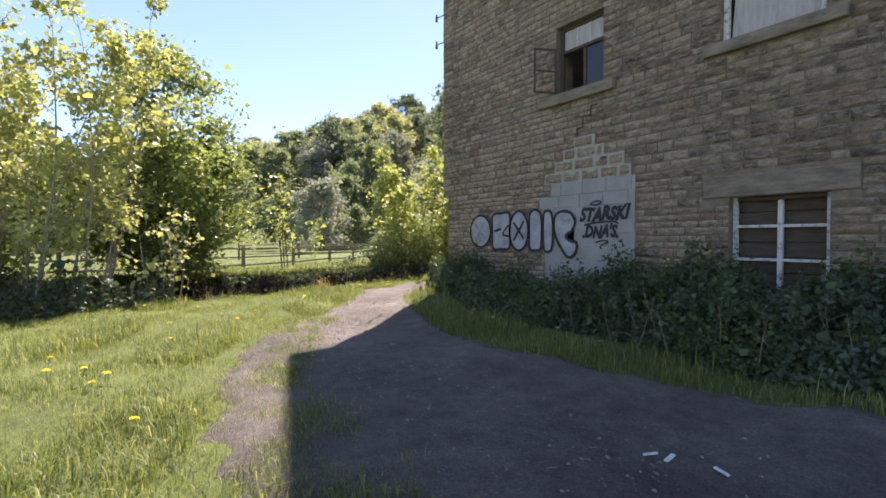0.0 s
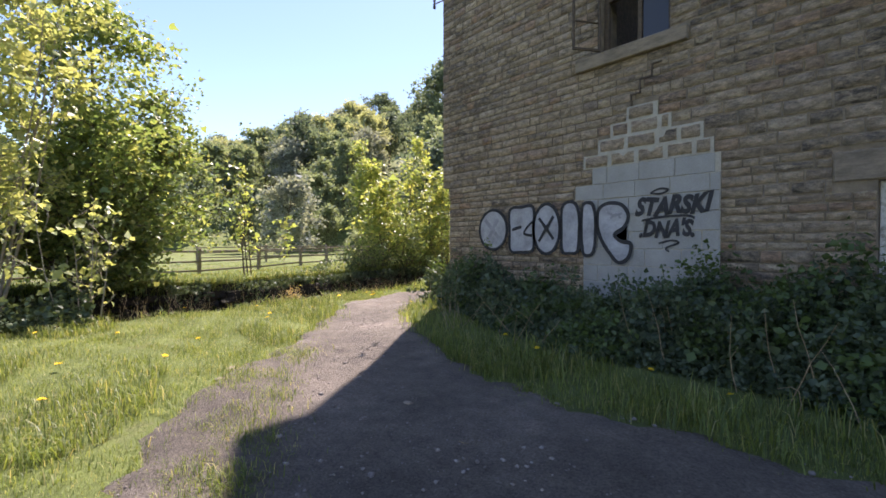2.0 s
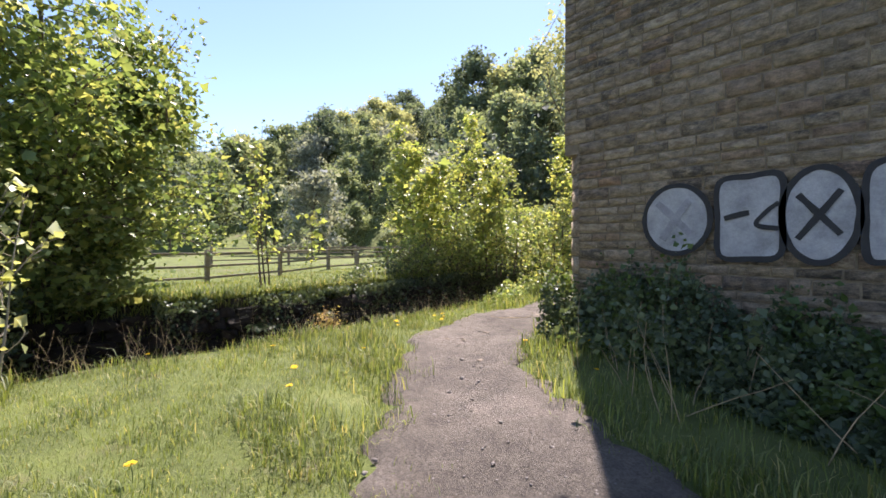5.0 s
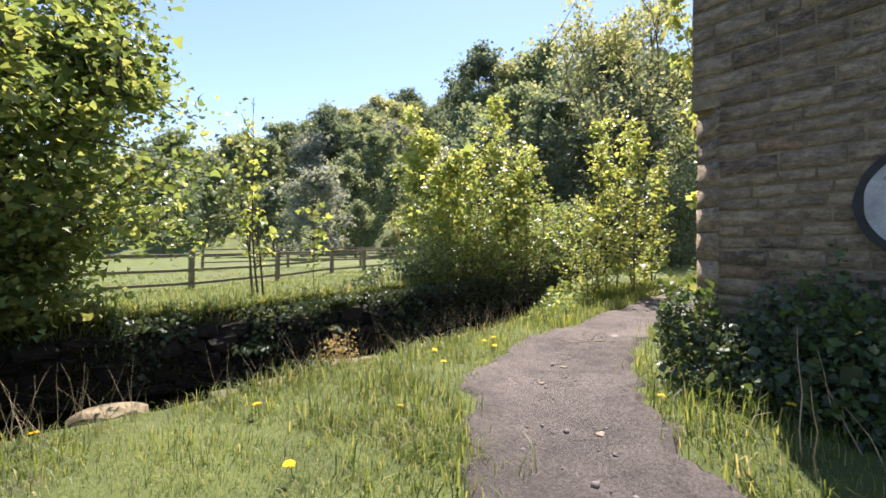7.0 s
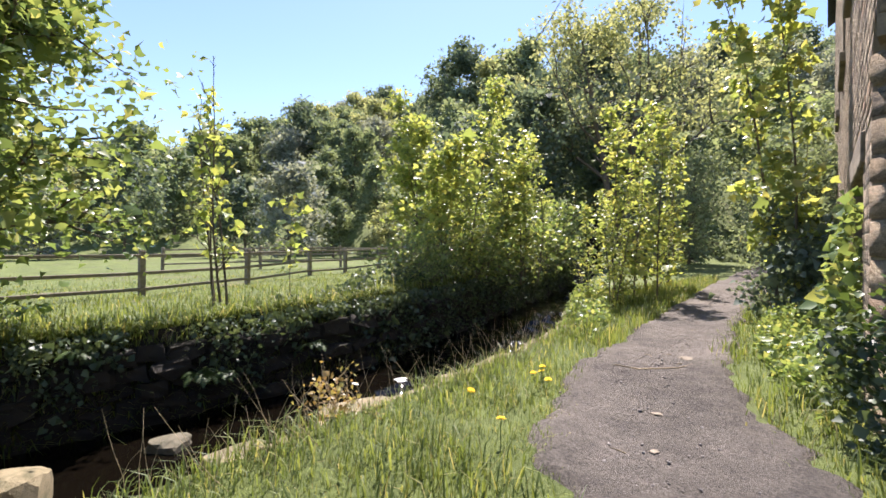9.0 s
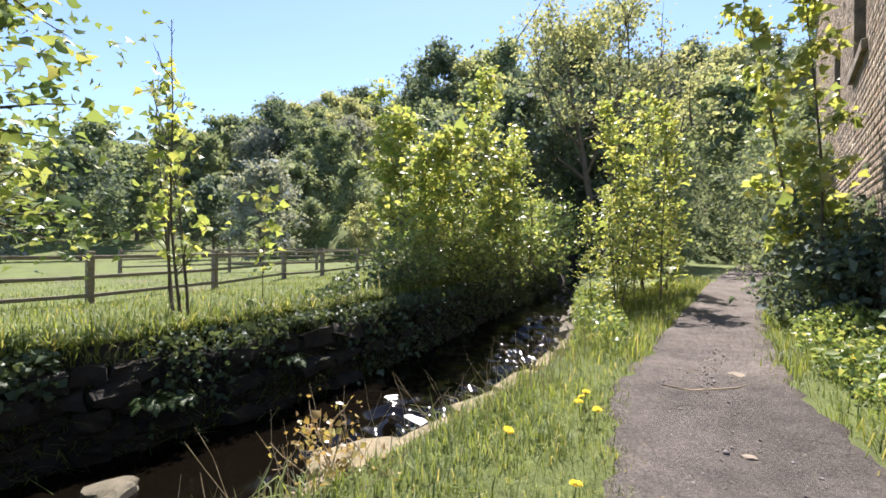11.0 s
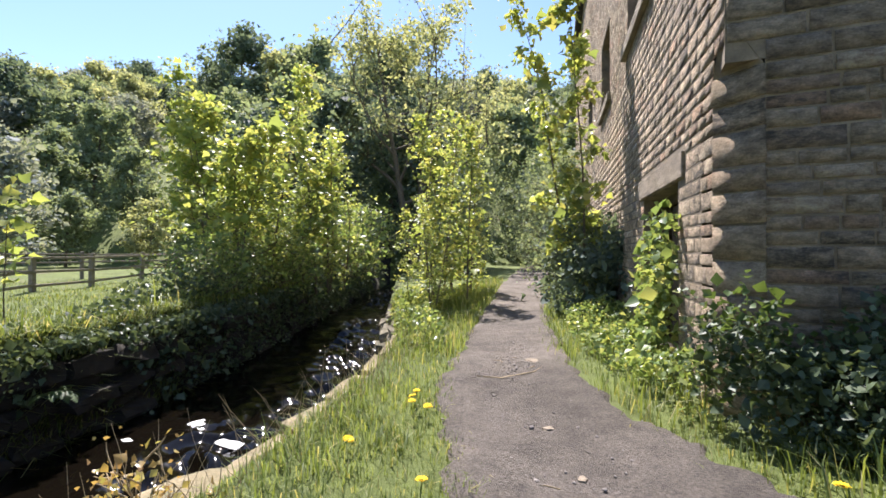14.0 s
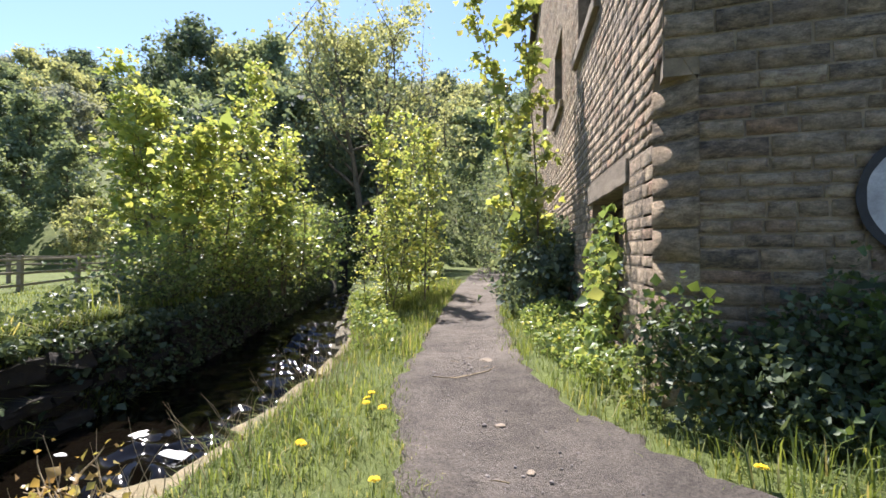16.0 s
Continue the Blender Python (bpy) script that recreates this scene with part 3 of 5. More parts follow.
structure("roof_east", prism([(WIDTH + 0.3, EAVES - 0.25), (WIDTH + 0.3, EAVES - 0.1), (WIDTH / 2 + 0.004, RIDGE + 0.2), (WIDTH / 2 + 0.004, RIDGE + 0.02)], -LENGTH - 0.5, 0.12, FRONT), SLATE, "slate roof slope of the mill", "roof")
# lower corner cut back for carts, swelling out again to the square corner above
cut = bmesh.new()
p_front = lambda d, z: FRONT @ Vector((d, 0.004, z))
p_side = lambda d, z: SIDE @ Vector((d, 0.004, z))
ring = []
for z, d in ((-0.4, CUT), (CUT_TOP - 0.05, CUT), (CUT_TOP + 0.18, 0.1), (CUT_TOP + 0.34, 0.005)):
    ring.append((cut.verts.new(p_front(d, z)), cut.verts.new(p_side(d, z)), cut.verts.new(FRONT @ Vector((0.5, -0.45, z)))))
for a, b in zip(ring, ring[1:]):
    for i in range(3):
        cut.faces.new((a[i], a[(i + 1) % 3], b[(i + 1) % 3], b[i]))
bmesh.ops.recalc_face_normals(cut, faces=cut.faces)
corner_cut = structure("wall_corner", cut, MORTAR, "chamfered lower corner of the mill", "wall")

STONE_CACHE = {}


def stone_mesh(l, h, rng):
    """A squared rubble stone with a swelling, chipped face, centred on its back."""
    key = (round(l / 0.06), round(h / 0.025), int(rng.integers(0, 4)))
    if key not in STONE_CACHE:
        L, Hh = key[0] * 0.06, key[1] * 0.025
        g = 0.007
        out = rng.uniform(0.004, 0.016)
        xs, zs = L / 2 - g, Hh / 2 - g
        V = []
        for (sx, sz) in ((-1, -1), (1, -1), (1, 1), (-1, 1)):
            V.append((sx * xs, -0.03, sz * zs))
        for (sx, sz) in ((-1, -1), (0, -1), (1, -1), (1, 0), (1, 1), (0, 1), (-1, 1), (-1, 0)):
            V.append((sx * (xs - rng.uniform(0.0, 0.008)), out + rng.uniform(-0.004, 0.004), sz * (zs - rng.uniform(0.0, 0.008))))
        V.append((rng.uniform(-0.2, 0.2) * L, out + rng.uniform(-0.004, 0.005), rng.uniform(-0.2, 0.2) * Hh))
        F = [(4, 5, 12), (5, 6, 12), (6, 7, 12), (7, 8, 12), (8, 9, 12), (9, 10, 12), (10, 11, 12), (11, 4, 12),
             (0, 1, 6), (0, 6, 5), (0, 5, 4), (1, 2, 8), (1, 8, 7), (1, 7, 6), (2, 3, 10), (2, 10, 9), (2, 9, 8), (3, 0, 4), (3, 4, 11), (3, 11, 10)]
        STONE_CACHE[key] = mesh_np("stone", V, F, STONE)
    return STONE_CACHE[key], key[0] * 0.06


def lay_stones(wall, m, u_end, z_top, skips, seed, near, courses=(0.085, 0.165), lengths=(0.16, 0.46), top_line=None, proud=1.0):
    """Courses of stone on a wall; those in the near stretch are pieces, the rest is joined."""
    rng = np.random.default_rng(seed)
    rest_v, rest_f, count = [], [], 0
    z = 0.0
    while z < z_top - 0.1:
        h = round(rng.uniform(*courses) / 0.025) * 0.025
        u = CUT - 0.004 if z + h / 2 < CUT_TOP + 0.1 else 0.0
        end = u_end
        if top_line is not None:
            half = top_line(z + h)
            if half <= 0.3:
                break
            u, end = max(u, u_end / 2 - half), u_end / 2 + half
        while u < end - 0.05:
            l = min(rng.uniform(*lengths), end - u)
            stop = [s[0] for s in skips if s[2] < z + h - 0.03 and s[3] > z + 0.03 and u < s[0] < u + l]
            if stop:
                l = min(stop) - u
            inside = [s[1] for s in skips if s[2] < z + h - 0.03 and s[3] > z + 0.03 and s[0] - 1e-4 <= u < s[1] - 1e-4]
            if inside:
                u = max(inside)
                continue
            if l < 0.05:
                u += max(l, 0.01)
                continue
            me, ml = stone_mesh(max(l, 0.12), h, rng)
            local = Matrix.Translation((u + l / 2, 0, z + h / 2)) @ Matrix.Diagonal((l / ml, proud, 1, 1))
            if near(u, z) and count < 300:
                ob = part("stone", me, None, wall)
                ob.matrix_basis = m @ local
                count += 1
            else:
                base = len(rest_v)
                mm = m @ local
                rest_v += [tuple(mm @ v.co) for v in me.vertices]
                rest_f += [tuple(base + i for i in p.vertices) for p in me.polygons]
            u += l
        z += h
    if rest_v:
        ob = part("stonework", mesh_np("stonework", rest_v, rest_f, STONE_JOINED), None, wall)
        tagged(ob, kind="stuff")


# the blocked doorway and its patched arch, along the front wall from the corner
BLOCKS = [(3.42, 5.35, 0.0, 2.0), (3.27, 5.35, 2.0, 2.23), (3.57, 5.35, 2.23, 2.48)]
PATCH = [(3.42, 5.27, 2.48, 2.68), (3.67, 5.15, 2.68, 2.9), (3.87, 4.75, 2.9, 3.1), (4.12, 4.57, 3.1, 3.3)]
LINTEL_G, SILL_1, SILL_2 = (6.42, 8.17, 1.98, 2.3), (3.3, 4.97, 3.99, 4.2), (6.41, 8.04, 4.02, 4.2)
LINTEL_S, SILL_SA, SILL_SB, SILL_SC = (0.96, 3.08, 1.87, 2.13), (2.3, 4.35, 4.27, 4.45), (6.2, 8.2, 4.27, 4.45), (10.4, 12.4, 4.27, 4.45)


def slab(name, area, m, proud, mat, label, back=-0.2):
    """A long squared stone set in a wall: a lintel or a sill."""
    u0, u1, z0, z1 = area
    bm = one_box(u0 + 0.006, u1 - 0.006, back, proud, z0 + 0.006, z1 - 0.006, 0.012)
    bmesh.ops.subdivide_edges(bm, edges=[e for e in bm.edges if e.calc_length() > 0.5], cuts=5)
    for v in bm.verts:
        v.co += Vector((0, noise.noise(v.co * 3.1) * 0.008, noise.noise(v.co * 2.3 + Vector((5, 0, 0))) * 0.008))
    bmesh.ops.transform(bm, matrix=m, verts=bm.verts)
    bmesh.ops.recalc_face_normals(bm, faces=bm.faces)
    return structure(name, bm, mat, label, "trim")


slab("trim_lintel_window", LINTEL_G, FRONT, 0.03, SILL_STONE, "long sandstone lintel over the ground-floor window")
slab("trim_sill_open_window", SILL_1, FRONT, 0.09, SILL_STONE, "projecting sandstone sill under the open window")
slab("trim_sill_boarded_window", SILL_2, FRONT, 0.09, SILL_STONE, "projecting sandstone sill under the boarded window")
slab("trim_lintel_door", LINTEL_S, SIDE, 0.03, SILL_STONE, "long sandstone lintel over the side doorway")
for a in (SILL_SA, SILL_SB, SILL_SC):
    slab("trim_sill_side", a, SIDE, 0.08, SILL_STONE, "projecting sandstone sill on the side wall")


def in_wall(bm, m):
    bmesh.ops.transform(bm, matrix=m, verts=bm.verts)
    bmesh.ops.recalc_face_normals(bm, faces=bm.faces)
    return bm


def bars(frame_bars, depth, w0, m):
    bm = bmesh.new()
    for u0, u1, z0, z1 in frame_bars:
        box(bm, u0, u1, w0, w0 + depth, z0, z1, 0.005)
    return in_wall(bm, m)


def lit_glass():
    m, nt, p = material("old_window_glass", 0.08)
    p.inputs["Base Color"].default_value = (0.03, 0.03, 0.03, 1)
    p.inputs["Specular IOR Level"].default_value = 0.6
    bump(nt, p, at_place(nt, 3, 3), 0.1, 0.01)
    return m


GLASS = lit_glass()

# ground-floor window: flaking white frame, boards behind
u0, u1, z0, z1 = WG
um = 7.34
wg = structure("window_1", bars([(u0, u1, z0 - 0.25, z0)], 0.1, -0.3, FRONT), SILL_STONE, "six-pane window with flaking white frame and boards behind", "window")
for nm, b in (("window_frame", [(u0 + 0.004, u0 + 0.06, z0, z1)]), ("window_frame", [(u1 - 0.06, u1 - 0.004, z0, z1)]), ("mullion", [(um - 0.03, um + 0.03, z0, z1 - 0.06)]),
              ("window_frame", [(u0 + 0.06, u1 - 0.06, z1 - 0.055, z1 - 0.004)]), ("glazing_bar", [(u0 + 0.06, um - 0.03, 1.55, 1.59)]), ("glazing_bar", [(um + 0.03, u1 - 0.06, 1.55, 1.59)]),
              ("glazing_bar", [(u0 + 0.06, um - 0.03, 1.09, 1.13)]), ("glazing_bar", [(um + 0.03, u1 - 0.06, 1.09, 1.13)])):
    part(nm, bars(b, 0.07, -0.19, FRONT), OLD_WHITE if nm != "window_frame" or b[0][2] < 1 else BROWN_WOOD, wg)
for k in range(6):
    a = z0 + (z1 - z0) * k / 6
    part("board", bars([(u0 + 0.01, u1 - 0.01, a + 0.004, a + (z1 - z0) / 6 - 0.006)], 0.02, -0.25 - 0.006 * (k % 2), FRONT), BROWN_WOOD, wg)

# upper window, one casement swung open
u0, u1, z0, z1 = W1
w1 = structure("window_2", bars([(u0 + 0.005, u0 + 0.07, z0, z1), (u1 - 0.07, u1 - 0.005, z0, z1), (u0 + 0.07, u1 - 0.07, z1 - 0.06, z1), (u0 + 0.07, u1 - 0.07, 5.0, 5.06)], 0.08, -0.2, FRONT),
               BROWN_WOOD, "open dark window with a broken casement swung outwards", "window")
for k in range(3):
    a = u0 + 0.08 + k * (u1 - u0 - 0.16) / 3
    part("pane", bars([(a + 0.01, a + (u1 - u0 - 0.16) / 3 - 0.01, 5.07, z1 - 0.07)], 0.008, -0.16, FRONT), BOARD, w1, "dusty pale pane")
    if k:
        part("glazing_bar", bars([(a - 0.012, a + 0.012, 5.06, z1 - 0.06)], 0.04, -0.18, FRONT), OLD_WHITE, w1)
part("mullion", bars([(4.2, 4.26, z0, 5.0)], 0.06, -0.2, FRONT), BROWN_WOOD, w1)
part("pane", bars([(4.27, 4.64, z0 + 0.01, 4.99)], 0.008, -0.17, FRONT), GLASS, w1)
for nm, hinge, ang in (("casement", 3.7, 118), ("casement", 4.66, -35)):
    bm = bmesh.new()
    wd = 0.46
    for a, b, c, d in ((0, 0.035, 0, 0.86), (wd - 0.035, wd, 0, 0.86), (0.035, wd - 0.035, 0, 0.035), (0.035, wd - 0.035, 0.825, 0.86), (0.035, wd - 0.035, 0.42, 0.44)):
        box(bm, a, b, -0.018, 0.018, c, d, 0.004)
    mm = FRONT @ Matrix.Translation((hinge, 0.02 if ang > 0 else -0.1, z0 + 0.03)) @ Matrix.Rotation(radians(ang), 4, "Z")
    part(nm, in_wall(bm, mm), BROWN_WOOD, w1, "thin dark casement frame standing open")

# boarded upper window
u0, u1, z0, z1 = W2
w2 = structure("window_3", bars([(u0 + 0.005, u0 + 0.075, z0, z1), (u1 - 0.07, u1 - 0.005, z0, z1), (u0 + 0.07, u1 - 0.07, z1 - 0.06, z1)], 0.09, -0.16, FRONT), OLD_WHITE, "upper window boarded with a pale sheet", "window")
sheet = bmesh.new()
prof = [(u0 + 0.09, z0 + 0.02), (u1 - 0.09, z0 + 0.02), (u1 - 0.08, z1 - 0.35), (u1 - 0.2, z1 - 0.12), (u0 + 0.62, z1 - 0.1), (u0 + 0.3, z1 - 0.4), (u0 + 0.14, z1 - 0.75)]
part("board", prism(prof, -0.17, -0.15, FRONT), BOARD, w2, "warped pale plywood sheet")

# side openings
door = structure("door_1", bars([(S_DOOR[0] + 0.004, S_DOOR[0] + 0.09, 0.1, 1.87), (S_DOOR[1] - 0.09, S_DOOR[1] - 0.004, 0.1, 1.87), (S_DOOR[0] + 0.09, S_DOOR[1] - 0.09, 1.78, 1.868)], 0.1, -0.3, SIDE), BROWN_WOOD,
                 "dark doorway with an old timber frame and planks", "door")
for k in range(9):
    a = S_DOOR[0] + 0.1 + k * 0.162
    part("plank", bars([(a, a + 0.155, 0.1, 1.77)], 0.03, -0.33 - 0.005 * (k % 3), SIDE), BROWN_WOOD, door)
part("rail", bars([(S_DOOR[0] + 0.1, S_DOOR[1] - 0.1, 0.95, 1.07)], 0.03, -0.295, SIDE), OLD_WHITE, door)
for i, a in enumerate((S_WIN_A, S_WIN_B, S_WIN_C)):
    w = structure("window_%d" % (4 + i), bars([(a[0] + 0.004, a[0] + 0.08, a[2], a[3]), (a[1] - 0.08, a[1] - 0.004, a[2], a[3]), (a[0] + 0.08, a[1] - 0.08, a[3] - 0.07, a[3])], 0.08, -0.24, SIDE), BROWN_WOOD,
                  "tall boarded side window in a stone surround", "window")
    for k in range(5):
        b0 = a[0] + 0.09 + k * (a[1] - a[0] - 0.18) / 5
        part("board", bars([(b0, b0 + (a[1] - a[0] - 0.18) / 5 - 0.008, a[2], a[3] - 0.075)], 0.02, -0.26 - 0.004 * (k % 2), SIDE), BROWN_WOOD, w)

# concrete blocks in the old doorway
backing = bmesh.new()
for a in BLOCKS:
    box(backing, a[0], a[1], -0.02, 0.006, a[2] + 0.001, a[3])
infill = structure("wall_infill", in_wall(backing, FRONT), PALE_MORTAR, "doorway filled in with grey concrete blocks", "wall")
rows_z = [0.0, 0.25, 0.5, 0.75, 1.0, 1.25, 1.5, 1.75, 2.0, 2.23, 2.48]
for r, (a, b) in enumerate(zip(rows_z, rows_z[1:])):
    lo = 3.42 if b <= 2.0 else (3.27 if b <= 2.24 else 3.57)
    u = lo
    first = True
    while u < 5.35 - 0.03:
        l = 0.25 if (first and r % 2) else 0.49
        first = False
        e = min(u + l, 5.35)
        if e - u > 0.06:
            bm = one_box(u + 0.006, e - 0.006, 0.0, 0.014 + 0.003 * ((r * 7 + int(u * 9)) % 3), a + 0.006, b - 0.006, 0.005)
            part("block", in_wall(bm, FRONT), CONCRETE_BLOCK, infill)
        u = e
patch_bm = bmesh.new()
for a in PATCH:
    box(patch_bm, a[0], a[1], -0.02, 0.016, a[2] + 0.001, a[3])
patch = structure("wall_patch", in_wall(patch_bm, FRONT), PALE_MORTAR, "patched stones in thick pale mortar above the filled doorway", "wall")
prng = np.random.default_rng(5)
for a in PATCH:
    u = a[0] + 0.03
    while u < a[1] - 0.12:
        l = min(prng.uniform(0.24, 0.42), a[1] - 0.03 - u)
        me, ml = stone_mesh(max(l, 0.12), a[3] - a[2] - 0.035, prng)
        ob = part("stone", me, None, patch)
        ob.matrix_basis = FRONT @ Matrix.Translation((u + l / 2, 0.014, (a[2] + a[3]) / 2)) @ Matrix.Diagonal((l / ml, 1, 1, 1))
        u += l + 0.045
# stepped crack above the patch
crack = bmesh.new()
for a, b, c, d in ((4.18, 4.2, 3.3, 3.47), (4.2, 4.33, 3.455, 3.475), (4.31, 4.33, 3.475, 3.66), (4.33, 4.5, 3.645, 3.665), (4.48, 4.5, 3.665, 3.82), (4.5, 4.62, 3.81, 3.83)):
    box(crack, a, b, 0.0, 0.034, c, d)
part("crack", in_wall(crack, FRONT), BROWN_WOOD, patch, "dark stepped crack in the joints")

# ---------- graffiti ----------
PAINT = 0.04


def ribbon(points, width, close=False, w=PAINT):
    """A sprayed line of some width along smooth points on the front wall."""
    p = np.array(points, float)
    n = len(p)
    q = []
    last = n if close else n - 1
    for i in range(last):
        a, b, c, d = (p[(i - 1) % n] if close or i else p[0]), p[i], p[(i + 1) % n], (p[(i + 2) % n] if close or i + 2 < n else p[-1])
        for t in np.linspace(0, 1, 6, endpoint=False):
            q.append(0.5 * (2 * b + (c - a) * t + (2 * a - 5 * b + 4 * c - d) * t * t + (3 * b - a - 3 * c + d) * t ** 3))
    if not close:
        q.append(p[-1])
    q = np.array(q)
    tan = unit((np.roll(q, -1, 0) - np.roll(q, 1, 0)) if close else np.gradient(q, axis=0))
    nor = np.stack([-tan[:, 1], tan[:, 0]], -1)
    bm = bmesh.new()
    rows = []
    for i, (c, k) in enumerate(zip(q, nor)):
        h = width / 2 * (0.9 + 0.2 * noise.noise(Vector((c[0] * 9, c[1] * 9, width))))
        rows.append([bm.verts.new(FRONT @ Vector((c[0] + s * k[0] * h, w + dw, c[1] + s * k[1] * h))) for s, dw in ((-1, 0), (1, 0))])
    m = len(rows)
    for i in range(m if close else m - 1):
        a, b = rows[i], rows[(i + 1) % m]
        bm.faces.new((a[0], a[1], b[1], b[0]))
    return bm, q


def filled(points, w):
    bm = bmesh.new()
    f = bm.faces.new([bm.verts.new(FRONT @ Vector((a, w, b))) for a, b in points])
    bmesh.ops.triangulate(bm, faces=[f])
    return bm


def oval(cx, cz, rx, rz, n=14, tilt=0.0):
    return [(cx + rx * math.cos(t) + tilt * rz * math.sin(t), cz + rz * math.sin(t)) for t in np.linspace(0, 2 * math.pi, n, endpoint=False)]


graf = thing("graffiti_piece", "large silver and black bubble-letter graffiti on the wall", "graffiti", tuple(FRONT @ Vector((2.7, 0.05, 1.1))))
inv = Matrix.Translation(-graf.location)


def letter(points, name="letter"):
    line, q = ribbon(points, 0.062, True, PAINT + 0.004)
    fill = filled(q, PAINT)
    bmesh.ops.transform(fill, matrix=inv, verts=fill.verts)
    bmesh.ops.transform(line, matrix=inv, verts=line.verts)
    a = part(name, fill, SPRAY_WHITE, graf, "silver letter filling")
    part("outline", line, SPRAY_BLACK, a, "black outline")
    return a


def mark(points, width, mat, lift=0.0):
    b, _ = ribbon(points, width, False, PAINT + 0.008 + lift)
    bmesh.ops.transform(b, matrix=inv, verts=b.verts)
    part("stroke", b, mat, graf)


letter(oval(1.5, 1.58, 0.35, 0.37))
mark([(1.3, 1.77), (1.48, 1.6), (1.66, 1.42)], 0.085, SPRAY_GREY)
mark([(1.64, 1.78), (1.5, 1.58), (1.36, 1.36)], 0.085, SPRAY_GREY, 0.004)
letter([(1.93, 1.93), (2.2, 1.97), (2.45, 1.95), (2.46, 1.6), (2.45, 1.22), (2.2, 1.17), (1.94, 1.2), (1.92, 1.55)])
mark([(1.98, 1.57), (2.1, 1.6), (2.2, 1.62)], 0.06, SPRAY_BLACK)
mark([(2.44, 1.7), (2.34, 1.62), (2.26, 1.5), (2.44, 1.46)], 0.05, SPRAY_BLACK, 0.004)
letter(oval(2.73, 1.57, 0.27, 0.42))
mark([(2.58, 1.76), (2.73, 1.58), (2.88, 1.4)], 0.06, SPRAY_BLACK)
mark([(2.88, 1.78), (2.74, 1.58), (2.58, 1.36)], 0.06, SPRAY_BLACK, 0.004)
letter([(3.04, 1.88), (3.14, 1.99), (3.29, 1.96), (3.36, 1.76), (3.36, 1.45), (3.33, 1.2), (3.18, 1.17), (3.05, 1.2), (3.03, 1.5)])
letter([(3.42, 1.9), (3.51, 1.96), (3.61, 1.9), (3.65, 1.6), (3.62, 1.22), (3.52, 1.14), (3.43, 1.2), (3.4, 1.55)])
letter([(3.7, 1.84), (3.86, 1.93), (4.07, 1.89), (4.17, 1.73), (4.1, 1.56), (3.96, 1.46), (4.06, 1.36), (4.21, 1.32), (4.17, 1.12), (4.02, 1.05), (3.87, 1.2), (3.74, 1.4), (3.68, 1.6)])
mark([(3.84, 1.8), (3.95, 1.74), (4.08, 1.77)], 0.04, SPRAY_GREY)
mark([(3.9, 1.7), (3.98, 1.76), (4.06, 1.7)], 0.03, SPRAY_GREY, 0.004)

tags = thing("graffiti_tag", "two black hand-styled spray tags on concrete blocks", "graffiti", tuple(FRONT @ Vector((4.85, 0.03, 1.3))))


def lettering(text, u, z, size, length, rise=0.0, bold=0.012):
    cu = bpy.data.curves.new("text", "FONT")
    cu.body, cu.size, cu.shear, cu.offset, cu.resolution_u = text, size, 0.3, bold, 3
    ob = bpy.data.objects.new("text", cu)
    scene.collection.objects.link(ob)
    bpy.context.view_layer.update()
    me = bpy.data.meshes.new_from_object(ob.evaluated_get(bpy.context.evaluated_depsgraph_get()))
    bpy.data.objects.remove(ob)
    k = length / max(v.co.x for v in me.vertices)
    for v in me.vertices:
        x, y = v.co.x * k, v.co.y
        v.co = FRONT @ Vector((u + x, 0.028, z + y + rise * x + 0.015 * math.sin(x * 14))) - tags.location
    me.materials.clear()
    me.materials.append(SPRAY_BLACK)
    part("lettering", me, None, tags)


lettering("STARSKI", 4.26, 1.72, 0.33, 1.03, 0.03, 0.018)
lettering(".DNA'S.", 4.32, 1.42, 0.3, 0.74, 0.02, 0.016)
for pts, wd in (([(4.36, 1.65), (4.6, 1.69), (4.95, 1.7), (5.06, 1.66)], 0.035), ([(4.48, 2.03), (4.6, 2.08), (4.72, 2.06), (4.62, 2.01), (4.48, 2.03)], 0.03), ([(4.6, 1.33), (4.76, 1.37), (4.86, 1.34), (4.7, 1.27), (4.74, 1.22)], 0.03)):
    b, _ = ribbon(pts, wd, False, 0.028)
    bmesh.ops.transform(b, matrix=Matrix.Translation(-tags.location), verts=b.verts)
    part("stroke", b, SPRAY_BLACK, tags)

# bracket irons high on the corner
for z in (7.2, 6.5):
    bk = thing("wall_bracket", "small rusty iron insulator bracket on the mill corner", "bracket", tuple(CORNER + Vector((0.0, -0.03, z))), "brackets on the corner")
    part("arm", tube_mesh("arm", [[0.06, 0.02, 0, -0.28, -0.02, 0.02, 0.015, 0.013]], IRON, 6), None, bk)
    part("insulator", tube_mesh("insulator", [[-0.24, -0.02, -0.08, -0.24, -0.02, 0.03, 0.035, 0.02], [-0.24, -0.02, 0.03, -0.24, -0.02, 0.1, 0.02, 0.028]], IRON, 7), None, bk)

# ---------- the stream's edges ----------


